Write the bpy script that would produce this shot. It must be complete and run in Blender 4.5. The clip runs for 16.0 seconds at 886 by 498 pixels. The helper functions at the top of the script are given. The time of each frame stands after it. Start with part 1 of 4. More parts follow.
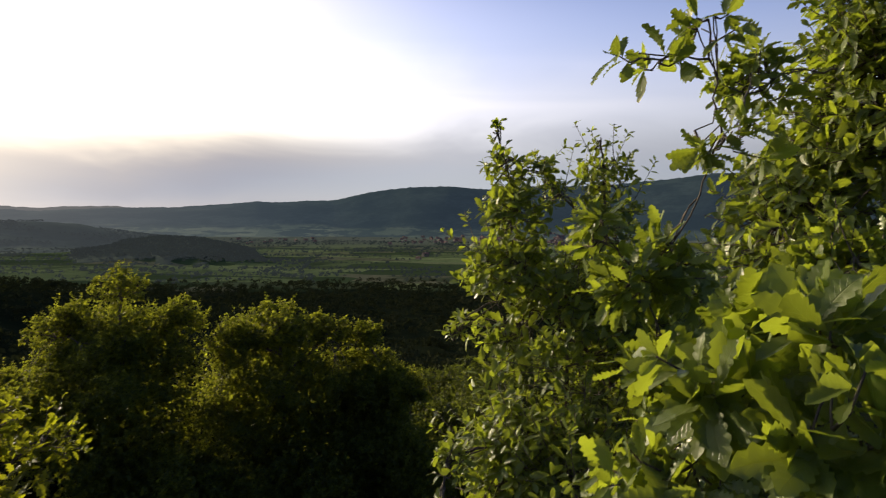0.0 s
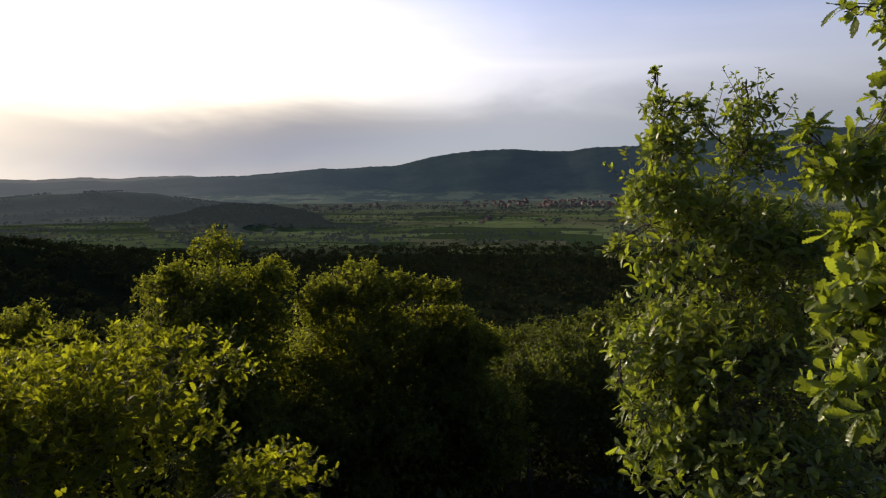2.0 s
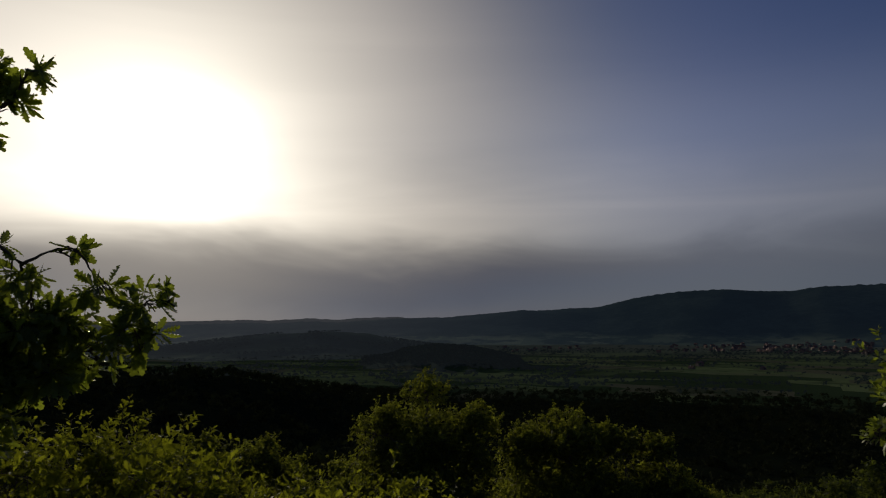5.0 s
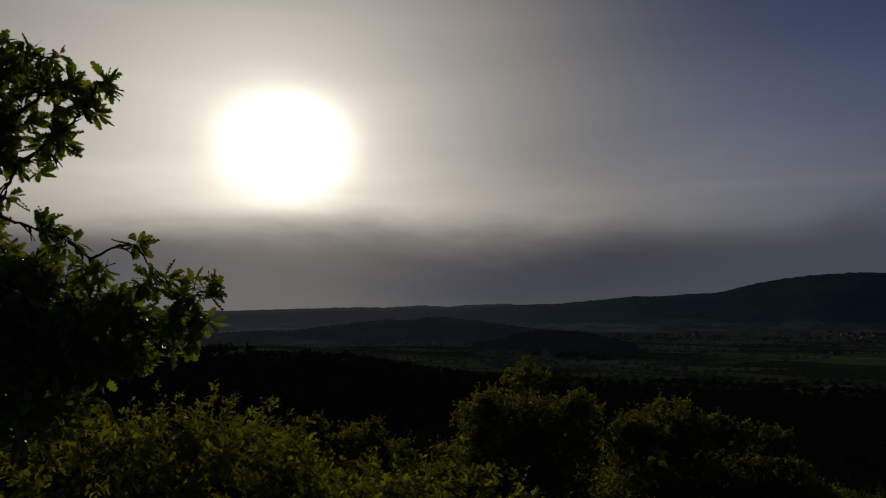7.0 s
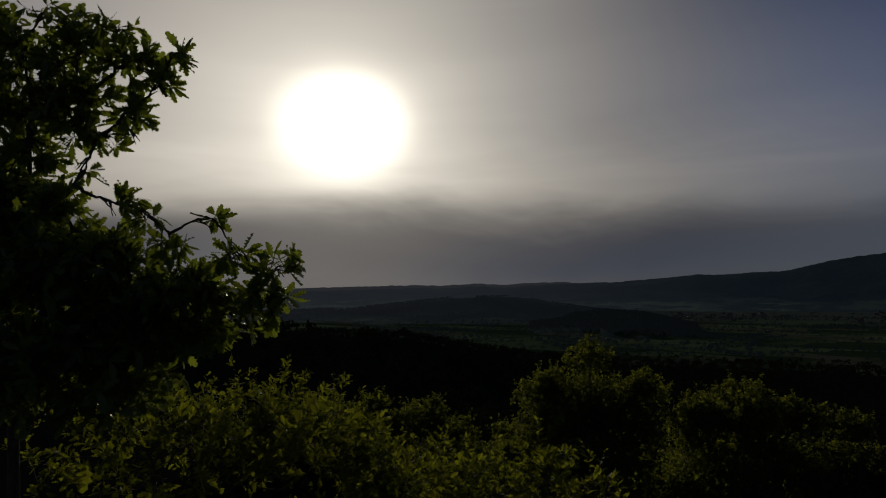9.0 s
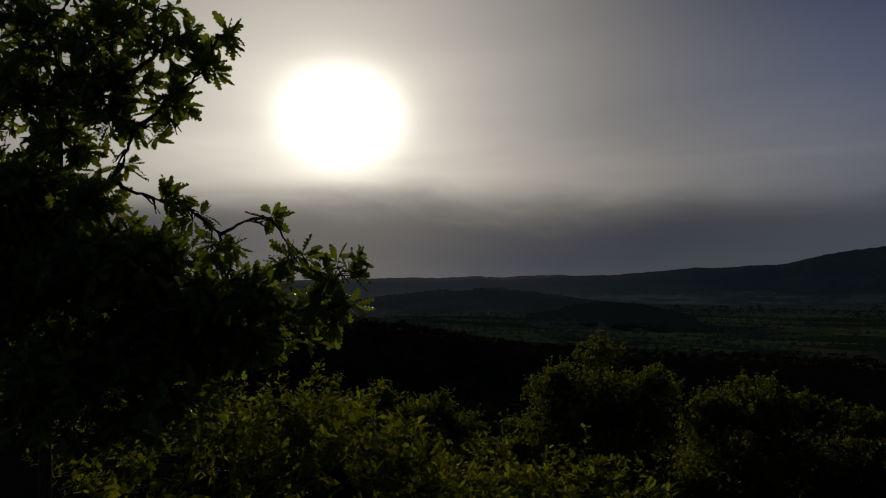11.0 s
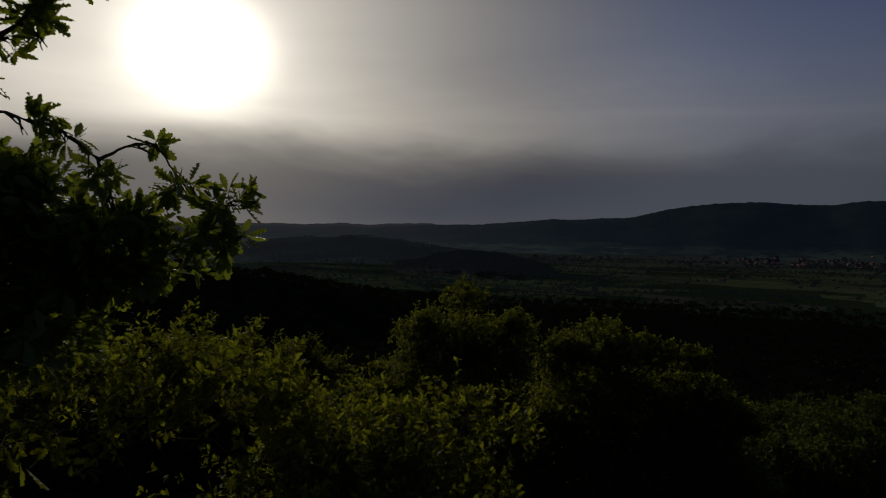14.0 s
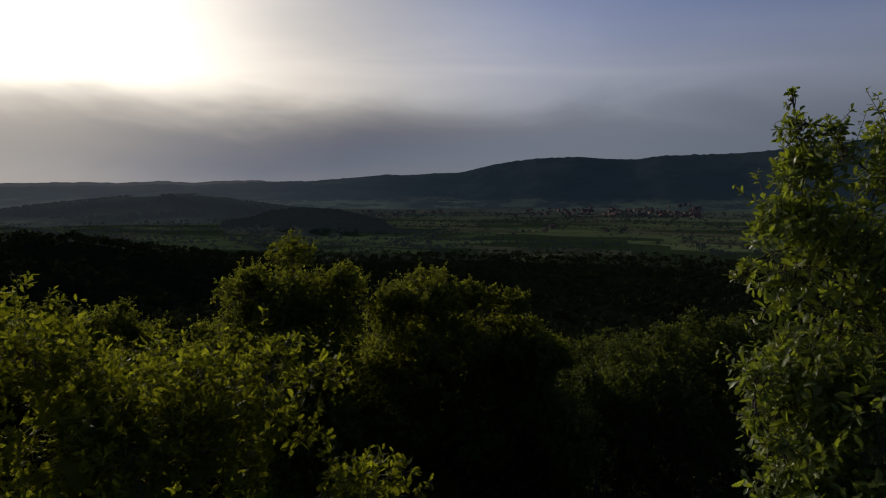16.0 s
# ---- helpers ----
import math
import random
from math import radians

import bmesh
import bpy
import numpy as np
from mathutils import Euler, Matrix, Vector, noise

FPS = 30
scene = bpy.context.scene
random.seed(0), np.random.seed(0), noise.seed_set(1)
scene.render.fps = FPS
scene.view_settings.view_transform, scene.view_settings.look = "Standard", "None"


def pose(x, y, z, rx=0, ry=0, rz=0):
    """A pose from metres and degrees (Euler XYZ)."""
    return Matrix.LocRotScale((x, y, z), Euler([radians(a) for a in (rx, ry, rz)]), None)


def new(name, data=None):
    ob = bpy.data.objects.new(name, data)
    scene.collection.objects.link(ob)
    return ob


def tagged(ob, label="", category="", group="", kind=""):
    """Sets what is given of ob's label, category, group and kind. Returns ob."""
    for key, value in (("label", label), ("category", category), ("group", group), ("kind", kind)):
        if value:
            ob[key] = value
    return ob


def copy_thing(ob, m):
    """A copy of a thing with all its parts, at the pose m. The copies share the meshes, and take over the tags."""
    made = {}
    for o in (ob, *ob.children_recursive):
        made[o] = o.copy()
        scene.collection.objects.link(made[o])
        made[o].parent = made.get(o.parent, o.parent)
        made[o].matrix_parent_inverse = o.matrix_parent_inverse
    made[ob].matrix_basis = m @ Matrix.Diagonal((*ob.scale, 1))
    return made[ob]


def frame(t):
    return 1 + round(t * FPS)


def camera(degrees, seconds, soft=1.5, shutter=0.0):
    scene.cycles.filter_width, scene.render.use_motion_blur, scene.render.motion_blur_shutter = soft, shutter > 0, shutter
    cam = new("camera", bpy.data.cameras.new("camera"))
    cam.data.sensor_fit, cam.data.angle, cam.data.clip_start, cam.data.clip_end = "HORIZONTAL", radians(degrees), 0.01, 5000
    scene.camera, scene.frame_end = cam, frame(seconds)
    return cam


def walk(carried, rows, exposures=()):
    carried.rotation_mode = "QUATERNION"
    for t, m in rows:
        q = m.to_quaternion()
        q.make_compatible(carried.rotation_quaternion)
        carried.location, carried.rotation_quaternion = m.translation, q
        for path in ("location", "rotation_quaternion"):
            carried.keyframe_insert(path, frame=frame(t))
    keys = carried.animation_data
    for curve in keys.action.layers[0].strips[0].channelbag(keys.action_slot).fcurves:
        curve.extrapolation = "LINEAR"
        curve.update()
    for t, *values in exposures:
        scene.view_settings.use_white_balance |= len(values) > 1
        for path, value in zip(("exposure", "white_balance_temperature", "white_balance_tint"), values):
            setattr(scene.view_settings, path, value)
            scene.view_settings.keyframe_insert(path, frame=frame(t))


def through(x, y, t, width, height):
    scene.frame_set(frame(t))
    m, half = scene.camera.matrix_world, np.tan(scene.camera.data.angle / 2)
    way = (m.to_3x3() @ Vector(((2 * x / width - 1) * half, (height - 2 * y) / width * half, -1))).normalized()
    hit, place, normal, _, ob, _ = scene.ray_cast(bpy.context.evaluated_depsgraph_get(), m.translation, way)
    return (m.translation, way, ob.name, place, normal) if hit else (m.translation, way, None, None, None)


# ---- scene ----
cam = camera(67.23, 16.0, soft=1.15, shutter=0.15)
PATH = [
    (0, pose(0.000, 0.000, 0.000, 87.55, -0.43, -11.76)),
    (0.5, pose(-0.100, -0.124, -0.057, 85.17, -0.52, -4.25)),
    (1, pose(-0.228, -0.169, -0.104, 83.37, 0.07, -0.68)),
    (1.5, pose(-0.344, -0.268, -0.118, 83.93, 0.41, -3.85)),
    (2, pose(-0.512, -0.401, -0.115, 84.47, 0.64, -6.41)),
    (2.5, pose(-0.646, -0.522, -0.068, 87.90, 0.20, -4.67)),
    (3, pose(-0.735, -0.587, -0.055, 91.56, 0.56, -1.37)),
    (3.5, pose(-0.794, -0.667, -0.026, 94.94, 0.12, 1.60)),
    (4, pose(-0.845, -0.702, 0.013, 96.57, 0.20, 4.57)),
    (6.5, pose(-0.319, -0.560, 0.044, 96.05, 0.10, 18.10)),
    (7, pose(-0.324, -0.569, 0.045, 95.66, 0.35, 19.90)),
    (7.5, pose(-0.340, -0.555, 0.045, 95.60, 0.53, 21.08)),
    (8, pose(-0.380, -0.524, 0.037, 95.56, 0.21, 22.51)),
    (8.5, pose(-0.429, -0.497, 0.034, 94.39, 0.12, 24.67)),
    (11, pose(-0.934, -0.347, 0.099, 93.16, 0.02, 24.54)),
    (11.5, pose(-0.988, -0.454, 0.136, 93.94, -0.25, 24.03)),
    (12, pose(-0.986, -0.592, 0.153, 94.07, 0.15, 23.48)),
    (12.5, pose(-1.041, -0.521, 0.115, 93.17, -0.06, 22.62)),
    (13, pose(-1.064, -0.527, 0.100, 91.86, -0.30, 20.20)),
    (13.5, pose(-1.024, -0.502, 0.064, 90.27, -0.71, 17.35)),
    (14, pose(-0.992, -0.480, 0.040, 88.74, -0.99, 13.15)),
    (14.5, pose(-0.922, -0.468, 0.039, 88.24, -1.06, 8.76)),
    (15, pose(-0.844, -0.455, -0.019, 87.35, -0.51, 5.07)),
    (15.5, pose(-0.801, -0.397, -0.052, 86.64, -0.01, 1.72)),
    (16, pose(-0.765, -0.393, -0.055, 85.09, -0.04, -0.99)),
]
# exposure: the film's camera stops down as it turns to the sun
EXPOSURE = [(0.0, -0.04, 7200, 10), (1.0, -0.12, 7150, 10), (2.5, -0.34, 7000, 10), (3.0, -0.60, 6850, 10), (3.5, -1.04, 6550, 10), (4.0, -1.54, 6450, 10),
            (5.0, -2.3, 6350, 10), (6.3, -3.02, 6250, 10), (12.5, -3.14, 6250, 10), (14.0, -3.04, 6250, 10), (14.7, -2.68, 6300, 10),
            (15.3, -2.16, 6300, 10), (16.0, -1.66, 6300, 10)]
walk(cam, PATH, EXPOSURE)

# ---- sun and sky ----
SUN_AZ, SUN_EL = -33.3, 14.2          # degrees from +y towards +x, and above the horizon
sun_dir = Vector((math.sin(radians(SUN_AZ)) * math.cos(radians(SUN_EL)),
                  math.cos(radians(SUN_AZ)) * math.cos(radians(SUN_EL)), math.sin(radians(SUN_EL))))
sun = new("sun", bpy.data.lights.new("sun", "SUN"))
sun.data.energy, sun.data.angle, sun.data.color = 5.0, radians(1.0), (1.0, 0.86, 0.62)
sun.matrix_world = Matrix.Translation((0, 0, 60)) @ (-sun_dir).to_track_quat("-Z", "Y").to_matrix().to_4x4()


class Nodes:
    """Short hand for building node trees."""

    def __init__(self, tree):
        self.tree = tree
        self.tree.nodes.clear()

    def node(self, kind, **inputs):
        n = self.tree.nodes.new(kind)
        for key, value in inputs.items():
            self.plug(n.inputs[int(key[1:]) if key[0] == "i" and key[1:].isdigit() else key.replace("_", " ")], value)
        return n

    def plug(self, socket, value):
        if isinstance(value, bpy.types.NodeSocket):
            self.tree.links.new(value, socket)
        else:
            socket.default_value = value

    def math(self, op, a, b=0.0, c=0.0, clamp=False):
        n = self.tree.nodes.new("ShaderNodeMath")
        n.operation, n.use_clamp = op, clamp
        for i, value in enumerate((a, b, c)):
            self.plug(n.inputs[i], value)
        return n.outputs[0]

    def span(self, value, a, b, lo=0.0, hi=1.0):
        n = self.tree.nodes.new("ShaderNodeMapRange")
        n.interpolation_type = "SMOOTHSTEP"
        for i, x in enumerate((value, a, b, lo, hi)):
            self.plug(n.inputs[i], x)
        return n.outputs[0]

    def mix(self, factor, a, b, blend="MIX"):
        n = self.tree.nodes.new("ShaderNodeMix")
        n.data_type, n.blend_type = "RGBA", blend
        self.plug(n.inputs[0], factor), self.plug(n.inputs[6], a), self.plug(n.inputs[7], b)
        return n.outputs[2]

    def noise(self, vector, scale, detail=4.0, rough=0.55, lift=0.0):
        n = self.tree.nodes.new("ShaderNodeTexNoise")
        self.plug(n.inputs["Vector"], vector)
        n.inputs["Scale"].default_value, n.inputs["Detail"].default_value = scale, detail
        n.inputs["Roughness"].default_value, n.inputs["Distortion"].default_value = rough, lift
        return n.outputs["Fac"]

    def scaled(self, vector, x, y, z):
        n = self.tree.nodes.new("ShaderNodeMapping")
        self.plug(n.inputs[0], vector)
        n.inputs["Scale"].default_value = (x, y, z)
        return n.outputs[0]


def rgb(r, g, b):
    return (r, g, b, 1.0)


def make_sky():
    world = bpy.data.worlds.new("sky")
    world.use_nodes = True
    scene.world = world
    n = Nodes(world.node_tree)
    sky = n.node("ShaderNodeTexSky")
    sky.sky_type, sky.sun_disc = "NISHITA", False
    sky.sun_elevation, sky.sun_rotation = radians(SUN_EL), radians(SUN_AZ)
    sky.dust_density, sky.air_density, sky.ozone_density, sky.altitude = 0.4, 1.0, 3.0, 400
    way = n.node("ShaderNodeTexCoord").outputs["Generated"]
    dot = n.node("ShaderNodeVectorMath", i0=way, i1=tuple(sun_dir))
    dot.operation = "DOT_PRODUCT"
    angle = n.math("MULTIPLY", n.math("ARCCOSINE", n.math("MINIMUM", dot.outputs["Value"], 1.0)), 57.2958)
    z = n.node("ShaderNodeSeparateXYZ", i0=way).outputs["Z"]
    height = n.math("MULTIPLY", n.math("ARCSINE", z), 57.2958)
    lean = n.math("SUBTRACT", height, SUN_EL)
    ring = n.math("SQRT", n.math("ADD", n.math("POWER", angle, 2.0), n.math("MULTIPLY", n.math("POWER", lean, 2.0), 0.5)))
    # thin cloud: a wide veil that the low sun lights, a bright streaked layer, and a grey bank near the horizon
    drift = n.noise(n.scaled(way, 1.6, 1.6, 6.0), 1.7, 4.0, 0.52, 0.5)
    streak = n.noise(n.scaled(way, 0.9, 0.9, 8.0), 2.1, 3.0, 0.45, 0.6)
    lifted = n.math("ADD", height, n.math("MULTIPLY", n.math("SUBTRACT", drift, 0.5), 5.4))
    bank = n.math("MULTIPLY", n.span(lifted, -1.0, 4.0, 0.84, 1.0), n.span(lifted, n.span(angle, 8.0, 24.0, 10.5, 8.8), n.span(angle, 8.0, 24.0, 4.8, 4.4)))
    layer = n.math("MULTIPLY", n.span(lifted, 5.5, 9.0), n.span(lifted, 15.0, 9.0))
    core = n.math("MULTIPLY", n.math("EXPONENT", n.math("MULTIPLY", n.math("POWER", n.math("DIVIDE", ring, 3.6), 2.0), -1.0)), 25.0)
    halo = n.math("MULTIPLY", n.math("EXPONENT", n.math("DIVIDE", n.math("ADD", n.math("MULTIPLY", angle, 0.6), n.math("MULTIPLY", ring, 0.4)), -11.8)), 9.4)
    sheet = n.math("MULTIPLY", n.math("EXPONENT", n.math("DIVIDE", angle, -26.0)), n.math("ADD", n.math("MULTIPLY", layer, n.span(streak, 0.3, 0.7, 1.0, 1.7)), 0.66))
    aside = n.node("ShaderNodeVectorMath", i0=way, i1=(math.cos(radians(SUN_AZ)), -math.sin(radians(SUN_AZ)), 0.0))
    aside.operation = "DOT_PRODUCT"
    halo = n.math("MULTIPLY", halo, n.span(aside.outputs["Value"], 0.05, -0.45, 1.0, 1.6))
    thin = n.math("SUBTRACT", 1.0, n.math("MULTIPLY", n.span(height, 14.0, 28.0, 0.0, 0.6), n.span(angle, 18.0, 40.0)))
    glow = n.math("ADD", core, n.math("MULTIPLY", n.math("ADD", halo, sheet), thin))
    veil = n.math("MULTIPLY", glow, n.span(streak, 0.25, 0.75, 0.96, 1.04))
    warm = n.mix(n.span(angle, 6.0, 30.0), rgb(1.0, 0.90, 0.735), rgb(1.0, 0.85, 0.675))
    light = n.node("ShaderNodeVectorMath", i0=warm)
    light.operation = "SCALE"
    n.plug(light.inputs["Scale"], veil)
    tint = n.mix(1.0, sky.outputs[0], n.mix(n.span(angle, 22.0, 46.0), rgb(0.70, 0.70, 0.76), rgb(0.56, 0.67, 1.04)), "MULTIPLY")
    base = n.node("ShaderNodeVectorMath", i0=tint)
    base.operation = "SCALE"
    n.plug(base.inputs["Scale"], n.math("MULTIPLY", n.math("MULTIPLY", n.span(angle, 4.0, 40.0, 0.05, 0.16), n.span(angle, 65.0, 130.0, 1.0, 0.58)), n.span(height, 6.0, 17.0, 0.5, 1.0)))
    # pale haze low over the land, away from the sun
    mist = n.node("ShaderNodeVectorMath", i0=(0.30, 0.285, 0.25))
    mist.operation = "SCALE"
    n.plug(mist.inputs["Scale"], n.math("MULTIPLY", n.span(height, 23.0, 9.0), n.span(angle, 20.0, 40.0)))
    hazed = n.node("ShaderNodeVectorMath", i0=base.outputs[0], i1=mist.outputs[0])
    clear = n.node("ShaderNodeVectorMath", i0=light.outputs[0], i1=hazed.outputs[0])
    shaded = n.node("ShaderNodeVectorMath", i0=warm)
    shaded.operation = "SCALE"
    n.plug(shaded.inputs["Scale"], n.math("MULTIPLY", glow, n.span(angle, 6.0, 22.0, 0.19, 0.10)))
    cloud = n.node("ShaderNodeVectorMath", i0=shaded.outputs[0], i1=n.mix(n.span(angle, 6.0, 20.0), rgb(0.30, 0.27, 0.30), n.mix(n.span(lifted, 1.5, 7.0), rgb(0.17, 0.25, 0.44), rgb(0.34, 0.335, 0.40))))
    both = n.node("ShaderNodeMix")
    both.data_type = "RGBA"
    n.plug(both.inputs[6], clear.outputs[0]), n.plug(both.inputs[7], cloud.outputs[0])
    n.plug(both.inputs[0], n.math("MULTIPLY", bank, n.span(angle, 26.0, 52.0, 0.93, 0.5)))
    back = n.node("ShaderNodeBackground", Color=both.outputs[2], Strength=1.0)
    out = n.node("ShaderNodeOutputWorld")
    n.plug(out.inputs[0], back.outputs[0])


make_sky()


# ---- materials ----
def material(name):
    m = bpy.data.materials.new(name)
    m.use_nodes = True
    return m, Nodes(m.node_tree)


def finish(n, shader):
    n.plug(n.node("ShaderNodeOutputMaterial").inputs[0], shader)


def leaf_material(name, dark, light, through_light, through, gloss=0.42, shine_level=0.4):
    """A leaf: waxy face, veins, and light that comes through it."""
    m, n = material(name)
    island = n.node("ShaderNodeNewGeometry").outputs["Random Per Island"]
    chance = n.math("FRACT", n.math("ADD", island, n.math("MULTIPLY", n.node("ShaderNodeObjectInfo").outputs["Random"], 7.31)))
    uv = n.node("ShaderNodeUVMap").outputs[0]
    xy = n.node("ShaderNodeSeparateXYZ", i0=uv)
    across = n.math("ABSOLUTE", n.math("SUBTRACT", xy.outputs[1], 0.5))
    rib = n.span(across, 0.03, 0.0)
    side = n.math("SUBTRACT", xy.outputs[0], n.math("MULTIPLY", across, 0.5))
    vein = n.span(n.math("ABSOLUTE", n.math("SUBTRACT", n.math("FRACT", n.math("MULTIPLY", side, 8.0)), 0.5)), 0.10, 0.0)
    lines = n.math("MAXIMUM", rib, n.math("MULTIPLY", vein, 0.5))
    place = n.node("ShaderNodeNewGeometry").outputs["Position"]
    blotch = n.noise(place, 55.0, 3.0)
    tone = n.math("ADD", n.math("MULTIPLY", chance, 0.75), n.math("MULTIPLY", blotch, 0.35), clamp=True)
    color = n.mix(tone, dark, light)
    color = n.mix(n.math("MULTIPLY", lines, 0.4), color, light)
    face = n.node("ShaderNodeBsdfPrincipled", Base_Color=color, Roughness=n.span(blotch, 0.3, 0.7, gloss - 0.08, gloss + 0.12))
    face.inputs["Specular IOR Level"].default_value = shine_level
    bump = n.node("ShaderNodeBump", Strength=0.35, Distance=0.002, Height=n.math("ADD", blotch, n.math("MULTIPLY", lines, -1.0)))
    n.plug(face.inputs["Normal"], bump.outputs[0])
    shine = n.node("ShaderNodeBsdfTranslucent", Color=n.mix(tone, through_light, tuple(min(1, c * 1.5) for c in through_light[:3]) + (1,)))
    both = n.node("ShaderNodeMixShader", i0=n.math("MULTIPLY", through, n.span(n.math("FRACT", n.math("MULTIPLY", chance, 13.7)), 0.0, 1.0, 0.55, 1.3)), i1=face.outputs[0], i2=shine.outputs[0])
    finish(n, both.outputs[0])
    return m


LEAF_OAK = leaf_material("oak_leaf", rgb(0.062, 0.094, 0.020), rgb(0.148, 0.188, 0.042), rgb(0.30, 0.365, 0.028), 0.42, 0.36, 0.42)
LEAF_BUSH = leaf_material("bush_leaf", rgb(0.036, 0.053, 0.009), rgb(0.088, 0.106, 0.015), rgb(0.29, 0.315, 0.017), 0.5, 0.58, 0.12)
LEAF_TREE = leaf_material("tree_leaf", rgb(0.026, 0.037, 0.010), rgb(0.058, 0.073, 0.018), rgb(0.27, 0.298, 0.026), 0.48, 0.65, 0.15)
LEAF_SHRUB = leaf_material("shrub_leaf", rgb(0.020, 0.032, 0.010), rgb(0.045, 0.06, 0.016), rgb(0.16, 0.195, 0.02), 0.36, 0.65, 0.2)
LEAF_WOOD = leaf_material("woodland_leaf", rgb(0.025, 0.030, 0.015), rgb(0.045, 0.050, 0.024), rgb(0.02, 0.026, 0.008), 0.15, 0.95, 0.0)


def bark_material():
    m, n = material("bark")
    place = n.node("ShaderNodeNewGeometry").outputs["Position"]
    coarse = n.noise(n.scaled(place, 1, 1, 0.3), 60.0, 6.0, 0.65)
    patch = n.noise(place, 6.0, 3.0)
    color = n.mix(n.span(coarse, 0.3, 0.7), rgb(0.035, 0.026, 0.02), rgb(0.13, 0.10, 0.075))
    color = n.mix(n.span(patch, 0.5, 0.75, 0.0, 0.5), color, rgb(0.16, 0.16, 0.12))
    b = n.node("ShaderNodeBsdfPrincipled", Base_Color=color, Roughness=0.9)
    n.plug(b.inputs["Normal"], n.node("ShaderNodeBump", Strength=0.7, Distance=0.006, Height=coarse).outputs[0])
    finish(n, b.outputs[0])
    return m


BARK = bark_material()


def ground_material():
    """Soil and dry grass on the hill, meadows and ploughed strips in the valley, woodland floor on the hills. Haze over
    the far land is put into the base colour.
    """
    m, n = material("ground")
    place = n.node("ShaderNodeNewGeometry").outputs["Position"]
    xyz = n.node("ShaderNodeSeparateXYZ", i0=place)
    flat = n.node("ShaderNodeCombineXYZ", i0=xyz.outputs[0], i1=xyz.outputs[1])
    far = n.node("ShaderNodeVectorMath", i0=flat.outputs[0])
    far.operation = "LENGTH"
    reach = far.outputs["Value"]
    fine = n.noise(place, 5.0, 6.0, 0.7)
    broad = n.noise(place, 0.012, 4.0)
    soil = n.mix(n.span(fine, 0.3, 0.7), rgb(0.018, 0.013, 0.009), rgb(0.055, 0.04, 0.025))
    soil = n.mix(n.span(n.noise(place, 0.8, 4.0), 0.4, 0.65), soil, rgb(0.03, 0.045, 0.014))
    # field strips
    turned = n.node("ShaderNodeVectorRotate", Vector=flat.outputs[0], Angle=0.32)
    bent = n.node("ShaderNodeVectorMath", i0=n.scaled(turned.outputs[0], 0.0045, 0.011, 1.0))
    cell = n.node("ShaderNodeTexVoronoi", Vector=bent.outputs[0], Scale=1.0, Randomness=0.85)
    cell.distance = "CHEBYCHEV"
    pick = n.node("ShaderNodeSeparateXYZ", i0=cell.outputs["Color"])
    meadow = n.mix(pick.outputs[0], rgb(0.12, 0.16, 0.065), rgb(0.23, 0.28, 0.11))
    meadow = n.mix(n.span(pick.outputs[1], 0.78, 0.82), meadow, rgb(0.17, 0.165, 0.095))
    meadow = n.mix(n.span(pick.outputs[2], 0.72, 0.76), meadow, rgb(0.06, 0.088, 0.038))
    furrow = n.noise(n.scaled(turned.outputs[0], 0.02, 0.3, 1.0), 1.0, 3.0)
    meadow = n.mix(n.span(furrow, 0.35, 0.7, 0.0, 0.35), meadow, rgb(0.05, 0.08, 0.03))
    meadow = n.mix(n.span(n.noise(place, 0.006, 5.0, 0.65), 0.52, 0.62, 0.0, 0.7), meadow, rgb(0.05, 0.07, 0.035))
    meadow = n.mix(n.span(n.noise(place, 0.022, 5.0, 0.7), 0.56, 0.64, 0.0, 0.6), meadow, rgb(0.04, 0.06, 0.026))
    # distant haze painted in: far fields turn paler and greyer with reach
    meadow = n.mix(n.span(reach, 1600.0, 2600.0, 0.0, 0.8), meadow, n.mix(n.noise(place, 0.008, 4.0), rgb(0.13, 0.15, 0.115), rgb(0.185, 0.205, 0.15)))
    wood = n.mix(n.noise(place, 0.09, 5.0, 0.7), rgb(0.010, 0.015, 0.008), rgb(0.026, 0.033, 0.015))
    low = n.span(xyz.outputs[2], -68.0, -74.0)
    open_land = n.math("MULTIPLY", low, n.span(n.math("ADD", reach, n.math("MULTIPLY", broad, 160.0)), 820.0, 880.0))
    # far woodland floor lightened: haze put into its base colour
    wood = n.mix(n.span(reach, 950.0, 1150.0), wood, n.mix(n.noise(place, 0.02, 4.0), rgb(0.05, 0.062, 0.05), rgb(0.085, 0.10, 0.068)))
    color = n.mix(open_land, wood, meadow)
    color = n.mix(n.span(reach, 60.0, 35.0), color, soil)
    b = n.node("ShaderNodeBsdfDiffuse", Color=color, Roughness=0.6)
    n.plug(b.inputs["Normal"], n.node("ShaderNodeBump", Strength=n.span(reach, 60.0, 10.0, 0.0, 0.7), Distance=0.05, Height=fine).outputs[0])
    finish(n, b.outputs[0])
    return m


GROUND = ground_material()


